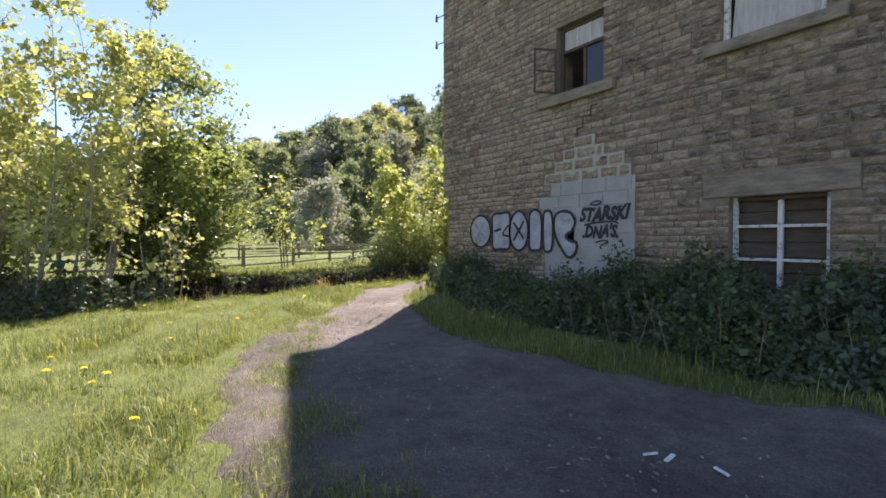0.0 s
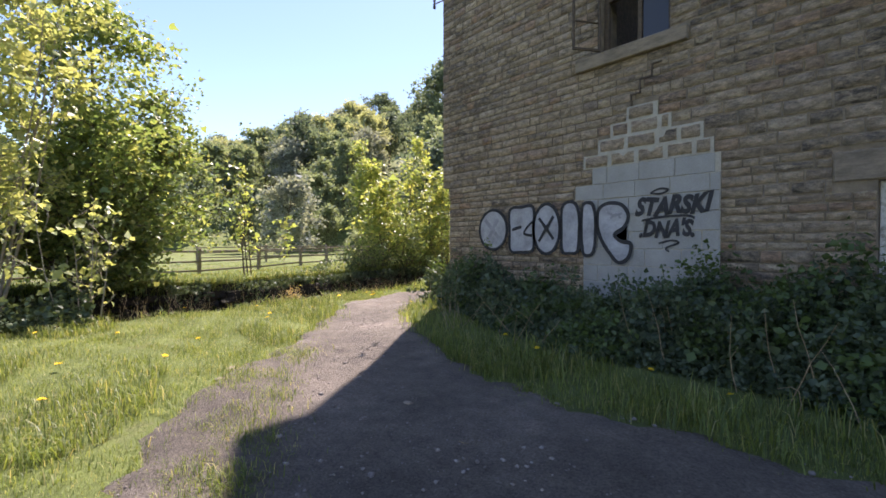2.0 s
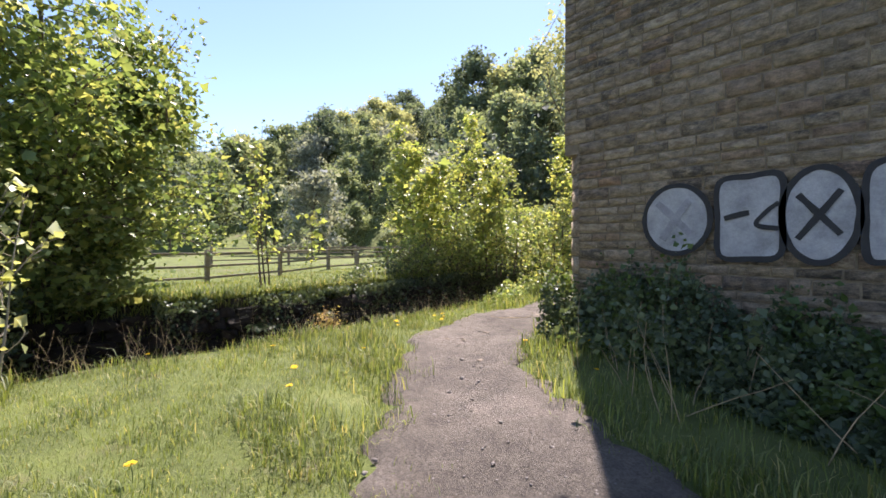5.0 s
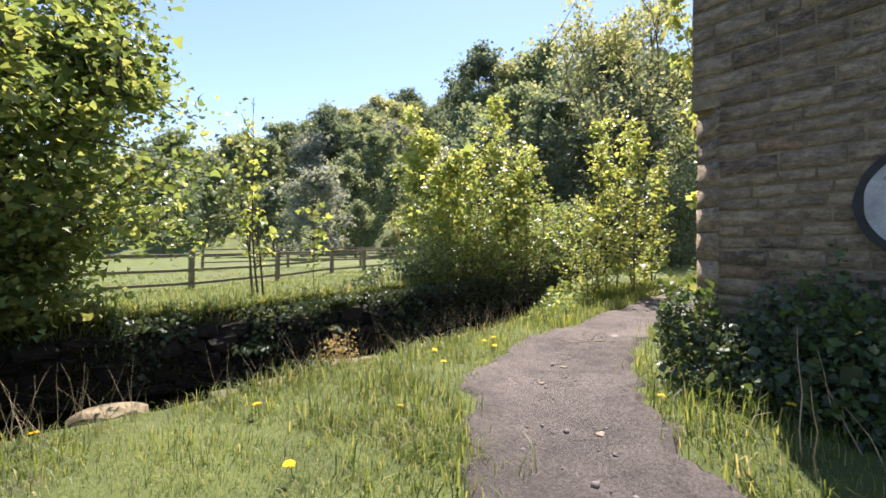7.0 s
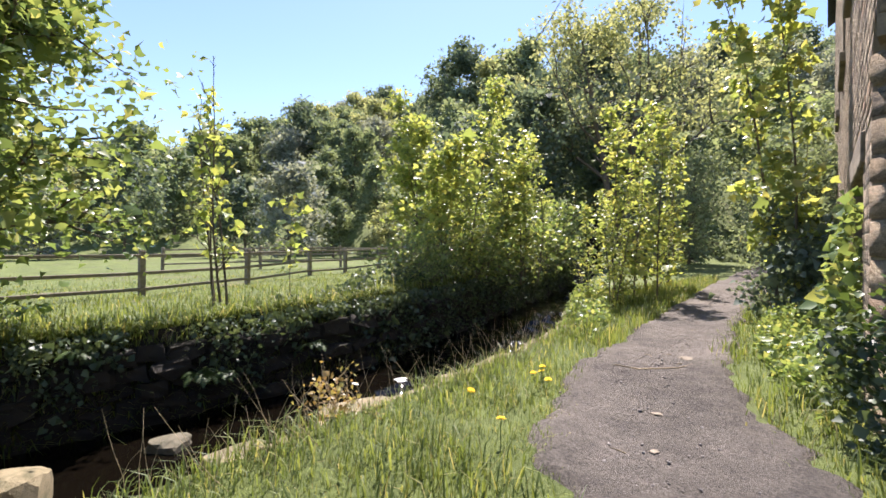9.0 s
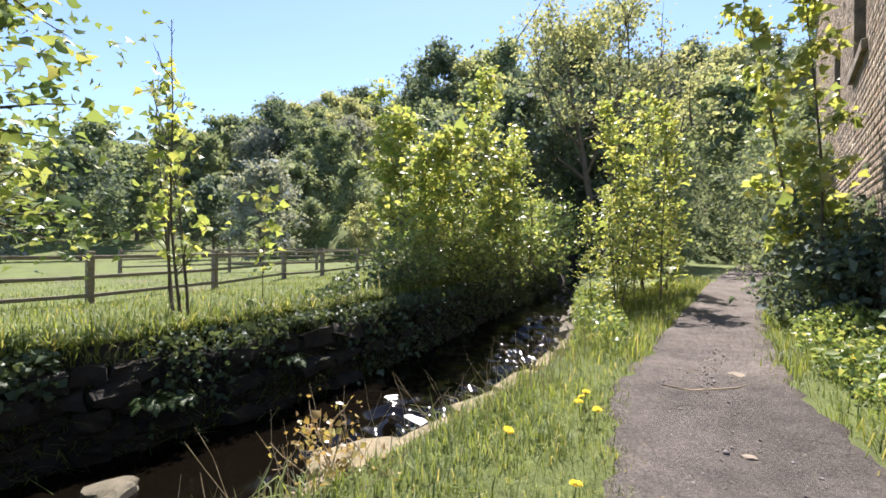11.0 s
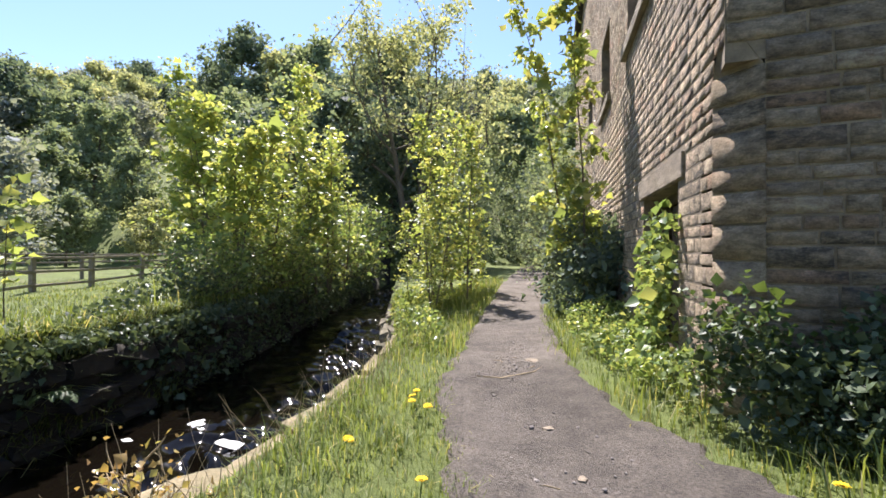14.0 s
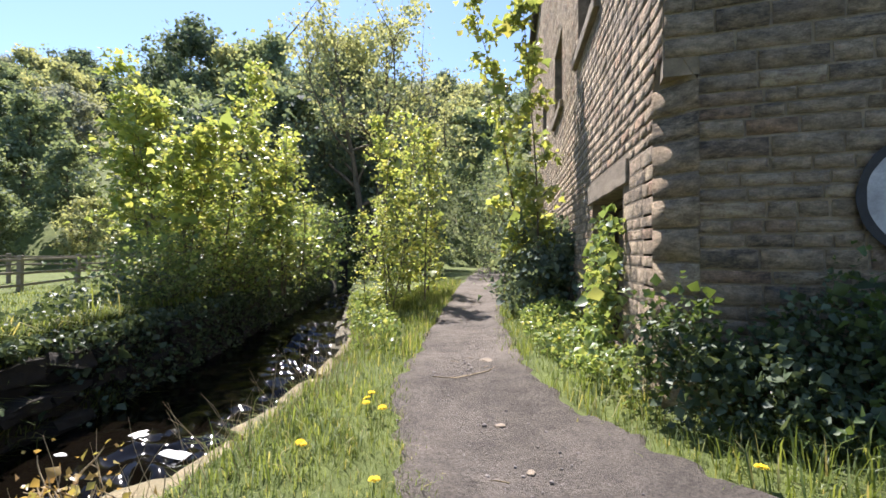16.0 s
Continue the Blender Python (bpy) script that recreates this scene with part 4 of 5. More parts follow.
def bank_stones(name, label, line, offset, seed, z0, z1, ys, mat, proud):
    """Rough stones in courses along a bank."""
    wall = thing(name, label, "wall", kind="structure")
    rng = np.random.default_rng(seed)
    y, n = ys[0], 0
    courses = 1 if z1 - z0 < 0.3 else 6
    while y < ys[1]:
        l = rng.uniform(0.35, 0.85)
        for c in range(courses):
            h = (z1 - z0) / courses
            x = float(line(y + l / 2)) + offset + rng.normal() * (0.03 if courses == 1 else 0.07)
            slope = float(line(y + l) - line(y)) / l
            bm = bmesh.new()
            bmesh.ops.create_cube(bm, size=1)
            bmesh.ops.subdivide_edges(bm, edges=bm.edges[:], cuts=1, use_grid_fill=True)
            for v in bm.verts:
                q = v.co * 2
                k = 1 - 0.12 * (abs(q.x) * abs(q.y) + abs(q.y) * abs(q.z) + abs(q.x) * abs(q.z)) / 3
                v.co = Vector((v.co.x * proud * k, v.co.y * l * 0.98 * k, v.co.z * h * 0.97 * k)) + Vector(rng.normal(size=3) * (0.018 if courses == 1 else 0.03))
            o = part("stone", bm, mat, wall)
            o.matrix_basis = Matrix.Translation((x, y + l / 2 + (0.2 if c % 2 else 0), z0 + (c + 0.5) * h)) @ Matrix.Rotation(-math.atan(slope), 4, "Z")
        y += l
    return wall


bank_stones("bank_wall_near", "flat worn coping stones along the stream edge", near_x, 0.02, 3, -0.18, -0.02, (3.6, 9.0), COPING, 0.36)
bank_stones("bank_wall_lower", "dark mossy stone retaining wall under the stream edge", near_x, -0.08, 4, -1.3, -0.16, (0.5, 12.0), BANK_STONE, 0.3)
bank_stones("bank_wall_far", "old dark stone retaining wall of the far bank, shade in its colour", far_x, -0.2, 6, -1.25, -0.04, (-3.0, 14.0), SHADED_SOIL, 0.34)


def boulder(name, label, place, size, seed, mat, category="rock"):
    bm = bmesh.new()
    bmesh.ops.create_icosphere(bm, subdivisions=3, radius=1)
    for v in bm.verts:
        d = noise.noise(v.co * 1.3 + Vector((seed, 0, 0))) * 0.35 + noise.noise(v.co * 3.7 + Vector((seed, 3, 0))) * 0.12
        v.co *= 1 + d
        for ax in range(3):
            v.co[ax] = max(min(v.co[ax], 0.78), -0.78)
        v.co = Vector((v.co.x * size[0], v.co.y * size[1], v.co.z * size[2]))
    me = bpy.data.meshes.new(name)
    bm.to_mesh(me)
    bm.free()
    me.materials.append(mat)
    ob = tagged(new(name, me), label, category)
    ob.location = place
    ob.rotation_euler = (0, 0, seed * 1.3)
    return ob


boulder("boulder", "pale squared boulder at the water's edge", (-11.5, 2.45, -0.95), (0.5, 0.36, 0.4), 1, COPING)
boulder("boulder", "pale broken stone block beside the water", (-10.75, 2.8, -1.0), (0.3, 0.42, 0.34), 2, COPING)
boulder("boulder", "wet dark stone in the shallow stream", (-12.15, 3.85, -1.02), (0.26, 0.22, 0.16), 3, BANK_STONE)
boulder("boulder", "low stone slab at the stream edge", (-9.4, 4.8, -0.13), (0.36, 0.5, 0.14), 4, COPING)


def foam_patch(x, y, sx, sy, seed):
    bm = bmesh.new()
    n = 26
    rim = []
    mid_v = bm.verts.new((0, 0, 0.012))
    for k in range(n):
        a = 2 * math.pi * k / n
        q = 1 + 0.55 * noise.noise(Vector((math.cos(a) * 1.6, math.sin(a) * 1.6, seed))) + 0.3 * noise.noise(Vector((math.cos(a) * 5, math.sin(a) * 5, seed)))
        rim.append((bm.verts.new((math.cos(a) * sx * q * 0.7, math.sin(a) * sy * q * 0.7, 0.01)), bm.verts.new((math.cos(a) * sx * q, math.sin(a) * sy * q, -0.012))))
    for a, b in zip(rim, rim[1:] + rim[:1]):
        bm.faces.new((mid_v, a[0], b[0]))
        bm.faces.new((a[0], a[1], b[1], b[0]))
    me = bpy.data.meshes.new("foam_patch")
    bm.to_mesh(me)
    bm.free()
    me.materials.append(FOAM)
    ob = tagged(new("foam_patch", smooth(me)), "ragged patch of white foam floating on the stream", "foam")
    ob.location = (x, y, WATER_Z)


for i, (x, y, sx, sy) in enumerate(((-11.6, 6.97, 0.28, 0.07), (-12.55, 7.26, 0.1, 0.14), (-12.8, 6.55, 0.11, 0.05))):
    foam_patch(x, y, sx, sy, 3.0 + i)

# ---------- fences across the field ----------


def fence(label, posts, heights, post_h, r, group, rail_h=0.07):
    f = thing("fence", label, "fence", (*posts[0], float(land(*posts[0]))))
    f0 = f.location.copy()
    rng = np.random.default_rng(len(posts))
    for x, y in posts:
        z = float(land(x, y))
        bm = one_box(-r, r, -r, r, -0.3, post_h, 0.012)
        ob = part("post", bm, FENCE_WOOD, f)
        ob.matrix_basis = Matrix.Translation(Vector((x, y, z)) - f0) @ Matrix.Rotation(rng.uniform(0, 0.6), 4, "Z") @ Matrix.Rotation(rng.normal() * 0.02, 4, "X")
    for (ax, ay), (bx, by) in zip(posts, posts[1:]):
        za, zb = float(land(ax, ay)), float(land(bx, by))
        for h in heights:
            a, b = Vector((ax, ay, za + h + rng.normal() * 0.012)), Vector((bx, by, zb + h + rng.normal() * 0.012))
            l = (b - a).length
            bm = one_box(-0.02, 0.02, -l / 2, l / 2, -rail_h / 2, rail_h / 2, 0.008)
            ob = part("rail", bm, FENCE_WOOD, f)
            ob.matrix_basis = Matrix.Translation((a + b) / 2 - f0) @ (b - a).to_track_quat("Y", "Z").to_matrix().to_4x4() @ Matrix.Translation((r, 0, 0))
    return f


fence("weathered grey wooden post and rail field fence", [(-13.8, -7.4), (-14.8, -4.6), (-15.9, -1.6), (-16.9, 1.4), (-17.9, 4.3), (-19.3, 6.9), (-21.3, 9.6), (-22.1, 11.4), (-23.8, 14.0), (-25.5, 16.6)], (0.16, 0.5, 0.86), 0.98, 0.06, "fences")
fence("distant thin wooden rail fence in the field", [(-26.5, 6.0), (-26, 9.5), (-25.5, 13), (-25.2, 16.5), (-25, 20)], (0.35, 0.62, 0.9), 1.0, 0.05, "fences", 0.06)

# ---------- trees ----------
sy = tree_meshes(11, SYCAMORE, 40000, 0.092, lobed=True, cluster=0.24, up=1.0, height=6.5, spread=2.4, stems=3, stem_gap=0.6, start=0.04, limbs=28, rise=0.34, radius=0.12, profile="round", twigs=6, lean=0.2)
plant_tree("sycamore_tree", "dense leafy young sycamore on the far bank", "tree", (-13.6, 0.4, 0.1), sy)
sy2 = tree_meshes(28, SYCAMORE, 12000, 0.11, lobed=True, cluster=0.22, height=5.6, spread=2.0, stems=3, stem_gap=0.8, start=0.05, limbs=20, rise=0.5, radius=0.09, profile="round", twigs=5, lean=0.2)
plant_tree("sycamore_tree", "dense sycamore regrowth behind the thin-stemmed shrub", "tree", (-13.6, -3.2, 0.1), sy2)
sh = tree_meshes(12, PALE_LEAF, 17000, 0.09, GREY_BARK, cluster=0.1, height=7.0, spread=1.15, stems=20, stem_gap=2.0, start=0.18, limbs=9, rise=1.2, radius=0.035, profile="column", twigs=4, lean=0.16)
plant_tree("elder_shrub", "tall thin-stemmed shrub with sparse pale spring leaves", "shrub", (-9.9, -2.4, -0.05), sh)
sh2 = tree_meshes(13, PALE_LEAF, 260, 0.09, GREY_BARK, cluster=0.08, height=2.3, spread=0.5, stems=5, stem_gap=0.4, start=0.2, limbs=6, rise=1.0, radius=0.016, profile="column", twigs=3, lean=0.25)
plant_tree("elder_shrub", "low thin-stemmed shrub with sparse pale leaves", "shrub", (-9.1, 0.7, -0.05), sh2)
sp = tree_meshes(14, YOUNG_LEAF, 330, 0.1, BARK, cluster=0.1, lobed=True, height=3.7, spread=0.5, stems=4, stem_gap=0.2, start=0.2, limbs=9, rise=1.6, radius=0.024, profile="column", twigs=2, lean=0.25, top_bare=1)
plant_tree("sapling", "sparse bare-topped sapling on the far bank", "tree", (-14.3, 5.05, 0.1), sp, 0.0, 1.08)
sp2 = tree_meshes(15, YOUNG_LEAF, 70, 0.14, BARK, cluster=0.1, lobed=True, height=2.0, spread=0.38, start=0.35, limbs=8, rise=0.6, radius=0.014, profile="cone", twigs=1)
plant_tree("sapling", "slender sapling with bright yellow-green leaves", "tree", (-15.2, 6.45, 0.1), sp2, 0.0, 1.12)
mp = tree_meshes(16, YOUNG_LEAF, 8200, 0.12, BARK, cluster=0.17, up=1.4, lobed=True, height=6.0, spread=1.65, stems=9, stem_gap=1.1, start=0.26, limbs=12, rise=0.55, radius=0.036, profile="cone", twigs=4, lean=0.5)
plant_tree("maple_clump", "many-stemmed young maple with bright yellow-green leaves", "tree", (-16.6, 11.6, 0.1), mp)
mp2 = tree_meshes(17, YOUNG_LEAF, 3600, 0.1, BARK, cluster=0.14, up=1.2, lobed=True, height=5.6, spread=0.75, stems=8, stem_gap=1.3, start=0.06, limbs=12, rise=0.8, radius=0.035, profile="cone", twigs=4, lean=0.2)
plant_tree("maple_clump", "slim young maples with fresh green leaves by the stream", "tree", (-16.4, 14.6, 0.1), mp2)
mp3 = tree_meshes(18, YOUNG_LEAF, 2100, 0.1, BARK, cluster=0.13, up=1.2, lobed=True, height=5.2, spread=0.7, stems=4, stem_gap=0.6, start=0.06, limbs=13, rise=0.75, radius=0.03, profile="cone", twigs=4, lean=0.12)
plant_tree("maple_sapling", "slim yellow-green maple saplings between stream and path", "tree", (-11.5, 13.4, 0.0), mp3, 0.4, 1.0, "saplings by the path")
plant_tree("maple_sapling", "slim yellow-green maple saplings between stream and path", "tree", (-12.0, 15.4, 0.0), mp3, 2.2, 0.9, "saplings by the path")
plant_tree("maple_sapling", "low yellow-green maple sapling between stream and path", "tree", (-11.3, 11.5, 0.0), mp3, 4.1, 0.5, "saplings by the path")
low = tree_meshes(31, SYCAMORE, 2700, 0.095, BARK, cluster=0.2, up=1.0, lobed=True, height=2.3, spread=1.5, stems=6, stem_gap=0.7, start=0.08, limbs=12, rise=0.3, radius=0.02, profile="round", twigs=4, lean=0.6)
for x, y, t, k in ((-15.2, 9.8, 0.0, 0.6), (-15.9, 11.6, 1.9, 0.8), (-16.7, 13.6, 3.6, 1.05), (-17.9, 16.4, 5.0, 1.2), (-18.9, 19.2, 0.8, 1.3), (-20.2, 21.8, 2.7, 1.4)):
    plant_tree("sycamore_bush", "low leafy sycamore regrowth leaning over the stream", "bush", (x, y, float(land(x, y)) - 0.05), low, t, k, "bushes over the stream")
wl = tree_meshes(19, YOUNG_LEAF, 1700, 0.12, BARK, cluster=0.12, lobed=True, height=6.6, spread=0.36, stems=2, stem_gap=0.3, start=0.1, limbs=16, rise=0.7, radius=0.035, profile="column", twigs=3, lean=0.05)
plant_tree("wall_sapling", "tall sapling growing against the mill wall", "tree", (-8.2, 11.9, 0.05), wl)
bu = tree_meshes(20, WOOD_DARK, 5000, 0.09, BARK, cluster=0.14, height=1.9, spread=0.6, stems=6, stem_gap=0.5, start=0.08, limbs=10, rise=0.7, radius=0.02, profile="round", twigs=4, lean=0.2)
plant_tree("evergreen_bush", "dense dark bush at the foot of the mill wall", "bush", (-8.0, 11.9, 0.0), bu)
plant_tree("evergreen_bush", "dense dark bush at the foot of the mill wall", "bush", (-8.75, 14.8, 0.0), bu, 1.0, 1.1)
hw = tree_meshes(21, WOOD_GREEN, 8000, 0.1, BARK, cluster=0.22, height=5.4, spread=2.1, stems=3, stem_gap=0.5, start=0.06, limbs=18, rise=0.6, radius=0.06, profile="round", twigs=5, lean=0.15)
for x, y, t, s in ((-9.75, 19.5, 0, 0.8), (-11.0, 26.0, 1.5, 1.0), (-16.5, 27.5, 3.0, 1.0), (-12.5, 33, 4.0, 1.3), (-18.5, 34, 5.0, 1.4), (-15.5, 41, 0.7, 1.5)):
    plant_tree("hawthorn_tree", "fresh green hawthorn beside the footpath", "tree", (x, y, float(land(x, y))), hw, t, s, "hawthorns along the path")
ok = tree_meshes(22, WOOD_GOLD, 8500, 0.22, BARK, cluster=0.4, height=17.5, spread=8.6, stems=2, stem_gap=0.5, start=0.3, limbs=15, rise=0.75, radius=0.42, profile="round", twigs=6, lean=0.25)
plant_tree("oak_tree", "tall open oak with golden spring leaves and dark limbs", "tree", (-21.5, 32.0, float(land(-21.5, 32.0))), ok)

# woods on the hillside
WOODS = []
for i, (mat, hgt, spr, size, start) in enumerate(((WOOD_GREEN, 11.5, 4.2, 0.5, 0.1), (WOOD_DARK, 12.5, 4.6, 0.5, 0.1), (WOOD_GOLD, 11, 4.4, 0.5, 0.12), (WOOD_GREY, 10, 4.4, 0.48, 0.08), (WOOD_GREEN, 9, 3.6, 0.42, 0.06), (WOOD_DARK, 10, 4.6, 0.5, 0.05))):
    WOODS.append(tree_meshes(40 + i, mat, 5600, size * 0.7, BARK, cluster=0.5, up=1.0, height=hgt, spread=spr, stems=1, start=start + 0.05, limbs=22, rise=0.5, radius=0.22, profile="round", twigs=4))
NAMES = ("fresh green woodland tree on the hillside", "dark green woodland tree on the hillside", "golden-green woodland tree on the hillside", "grey-green willow on the hillside", "small green woodland tree on the hillside", "broad dark woodland tree on the hillside")
wr = np.random.default_rng(77)


def wood_tree(x, y, k, s):
    plant_tree("woodland_tree", NAMES[k], "tree", (float(x), float(y), float(land(x, y)) - 0.2), WOODS[k], wr.uniform(0, 6.28), s, "woods on the hill")


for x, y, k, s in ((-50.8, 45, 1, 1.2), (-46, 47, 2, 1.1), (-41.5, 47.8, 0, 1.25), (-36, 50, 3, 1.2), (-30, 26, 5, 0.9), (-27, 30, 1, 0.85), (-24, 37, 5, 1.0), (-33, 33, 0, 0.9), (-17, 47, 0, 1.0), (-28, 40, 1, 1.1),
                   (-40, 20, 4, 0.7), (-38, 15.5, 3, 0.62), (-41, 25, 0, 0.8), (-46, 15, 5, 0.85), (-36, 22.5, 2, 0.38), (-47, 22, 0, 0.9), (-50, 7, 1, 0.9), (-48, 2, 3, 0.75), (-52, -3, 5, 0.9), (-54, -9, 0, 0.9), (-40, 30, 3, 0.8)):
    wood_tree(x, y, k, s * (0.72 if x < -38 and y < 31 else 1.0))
d = 50.0
while d < 128:
    step = math.degrees(7.0 / d)
    a = 2.0
    while a < 108:
        yaw = radians(a + wr.uniform(-0.4, 0.4) * step)
        dd = d + wr.uniform(-3, 3)
        x, y = HUB[0] - dd * math.sin(yaw), HUB[1] + dd * math.cos(yaw)
        if dd > np.interp(a, RISE_FROM[:, 0], RISE_FROM[:, 1]) + 6:
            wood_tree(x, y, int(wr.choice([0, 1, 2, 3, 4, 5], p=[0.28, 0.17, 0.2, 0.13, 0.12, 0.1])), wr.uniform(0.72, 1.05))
        a += step
    d += 8.5

# ---------- low growth ----------


def scatter(x0, x1, y0, y1, n, rng):
    return rng.uniform(x0, x1, n), rng.uniform(y0, y1, n)


def fbm(x, y, s):
    return np.sin(x * s + 1.3 * np.sin(y * s * 0.7)) * np.sin(y * s * 1.3 + 0.8 * np.sin(x * s * 0.9))


def growth(name, label, category, x, y, top, size, mat, rng, up=0.5):
    """A mound of leaves: more of them near its upper skin."""
    z = land(x, y) + top * rng.beta(2.2, 1.1, len(x))
    ob = new(name, leaf_mesh(name, np.stack([x, y, z], -1), size, mat, rng, up))
    tagged(ob, label, category, kind="stuff")


gr = np.random.default_rng(31)
x, y = scatter(-7.3, 4.5, 4.3, 6.66, 92000, gr)
crest = np.interp(x - CORNER.x, [0, 1.2, 2.2, 3.0, 3.8, 4.5, 5.5, 7.0, 9.0, 11.0], [1.12, 1.2, 0.92, 0.6, 0.46, 0.74, 1.04, 0.9, 0.92, 0.95])
edge = np.interp(x, [-7.2, -5.8, -4.6, -2.5, 1.0, 4.0], [5.95, 5.85, 5.35, 4.85, 4.7, 4.65]) + 0.2 * fbm(x, y, 1.7)
h = np.clip((y - edge) / np.interp(x, [-6, -3], [0.5, 1.2]), 0, 1) ** 0.75 * crest * (0.8 + 0.26 * fbm(x, y, 1.9) + 0.24 * fbm(x + 3, y, 3.7) + 0.16 * fbm(x, y, 7.1))
keep = (h > 0.06) & ~inside_path(x, y, -0.15) & (x > -7.15 + (6.66 - y) * 0.35)
growth("brambles", "thick dark bramble and nettle growth along the wall foot", "undergrowth", x[keep], y[keep], h[keep], 0.05, BRAMBLE_LEAF, gr)
nettle = keep & (fbm(x + 5, y, 2.3) + 0.5 * fbm(x, y, 6.3) > 0.25) & (gr.uniform(0, 1, len(x)) < 0.5)
growth("nettles", "paler nettles standing among the brambles", "undergrowth", x[nettle], y[nettle], h[nettle] * 1.22 + 0.06, 0.05, FERN, gr, 1.0)
x, y = scatter(-9.5, -6.85, 6.5, 16, 26000, gr)
wall_x = CORNER.x - 0.158 * (y - 6.7)
h = np.clip((x - (wall_x - 1.25)) / 0.9, 0, 1) * (0.38 + 0.22 * fbm(x, y, 1.6))
keep = (x < wall_x - 0.03) & (h > 0.05) & ~inside_path(x, y, -0.25)
growth("verge_weeds", "leafy nettles and weeds on the path's sunny verge", "undergrowth", x[keep], y[keep], h[keep], 0.05, SYCAMORE, gr)
x, y = scatter(-20, -11.5, 2.5, 19, 40000, gr)
f = far_x(y)
off = f - x
h = (0.02 + 0.62 * np.clip((y - 5.5) / 3, 0, 1)) * (0.9 + 0.4 * fbm(x, y, 1.3)) * np.clip(1.9 - off, 0, 1)
keep = (fbm(x + 1, y, 2.3) + 0.6 * fbm(x, y, 5.1) > -0.15) & (off > -0.3) & (off < 1.9) & (h > 0.05)
growth("bank_growth", "dense brambles and weeds over the far bank edge", "undergrowth", x[keep], y[keep], h[keep], 0.07, BRAMBLE_LEAF, gr)
# trails that hang down the far bank
y = gr.uniform(2.0, 15, 14000)
y = y[fbm(y, y * 0.37, 1.9) + 0.5 * fbm(y, y * 0.8, 5.3) > 0.12][:5200]
x = far_x(y) + gr.uniform(-0.3, 0.2, len(y))
drop = np.clip(fbm(y, y * 0.3, 2.1) * 0.45 + 0.2 * np.sin(y * 9) + 0.45, 0.05, 1)
z = 0.22 - gr.beta(1, 1.5, len(y)) * 1.15 * drop
ob = new("hanging_growth", leaf_mesh("hanging_growth", np.stack([x, y, z], -1), 0.065, BRAMBLE_LEAF, gr, 0.2, droop=0.5))
tagged(ob, "trailing ivy and brambles hanging down the bank", "undergrowth", kind="stuff")
y = gr.uniform(7.5, 25, 10500)
x = far_x(y) + gr.uniform(-0.35, 0.25, len(y))
z = 0.25 - gr.beta(1, 1.2, len(y)) * 1.15
tagged(new("bank_brambles", leaf_mesh("bank_brambles", np.stack([x, y, z], -1), 0.075, BRAMBLE_LEAF, gr, 0.3, droop=0.4)), "dark brambles over the steep far bank", "undergrowth", kind="stuff")
x, y = scatter(-12.5, -8.9, 6.5, 20, 16000, gr)
n_ = near_x(y)
h = 0.42 * (0.9 + 0.5 * fbm(x, y, 1.9)) * np.clip((y - 7.6) / 3, 0, 1)
keep = (x > n_ - 0.25) & (x < n_ + 0.75) & ~inside_path(x, y, -0.2) & (h > 0.04)
growth("stream_weeds", "leafy weeds along the stream's near edge", "undergrowth", x[keep], y[keep], h[keep], 0.055, SYCAMORE, gr)
x, y = scatter(-12.5, -7.4, -6.5, 0.8, 28000, gr)
h = 1.5 * (0.8 + 0.5 * fbm(x, y, 1.5)) * np.clip((near_x(y) + 0.5 - x) / 0.9, 0, 1)
keep = h > 0.05
growth("shrub_weeds", "weeds and dry stems at the foot of the shrubs", "undergrowth", x[keep], y[keep], h[keep] , 0.08, BRAMBLE_LEAF, gr)


def blades(name, label, x, y, length, width, mat, rng, lean=0.45, lift=0.0):
    n = len(x)
    z = land(x, y) - 0.01 + lift
    a = rng.uniform(0, 2 * math.pi, n)
    s = np.stack([np.cos(a), np.sin(a), np.zeros(n)], -1)
    f = np.stack([-np.sin(a), np.cos(a), np.zeros(n)], -1)
    L = (length * rng.lognormal(0, 0.3, n))[:, None]
    w = width * np.sqrt(L / 0.12)
    p = np.stack([x, y, z], -1)
    k = rng.uniform(0.1, lean * 2, n)[:, None]
    mid = p + np.array([0, 0, 1]) * L * 0.6 + f * L * k * 0.3
    tip = p + np.array([0, 0, 1]) * L * (1 - k * 0.35) + f * L * k
    V = np.stack([p - s * w, p + s * w, mid + s * w * 0.7, mid - s * w * 0.7, tip], 1).reshape(-1, 3)
    i = np.arange(n)[:, None] * 5
    F = np.concatenate([i + [0, 1, 2], i + [0, 2, 3], i + [3, 2, 4]], 0)
    ob = new(name, mesh_np(name, V, F, mat))
    tagged(ob, label, "grass", kind="stuff")


# turf between stream and path
x, y = scatter(-10.2, 3.5, -7.5, 9.5, 560000, gr)
wear = fbm(x, y, 0.9) + 0.5 * fbm(x, y, 2.7)
dist_edge = near_x(y) - x
keep = (dist_edge < -0.02) & ~inside_path(x, y, 0.03 + 0.32 * gr.uniform(0, 1, len(x)) ** 3 * (0.6 + fbm(x, y, 3.1))) & (y < 6.7) & ((x < -5.5) | (y < 4.6)) & (wear > gr.uniform(-1.6, -0.3, len(x)))
x, y, de = x[keep], y[keep], -dist_edge[keep]
far_off = np.hypot(x + 3.5, y - 1.5)
keep = gr.uniform(0, 1, len(x)) < np.clip(1.15 - far_off / 11, 0.12, 1)
x, y, de = x[keep], y[keep], de[keep]
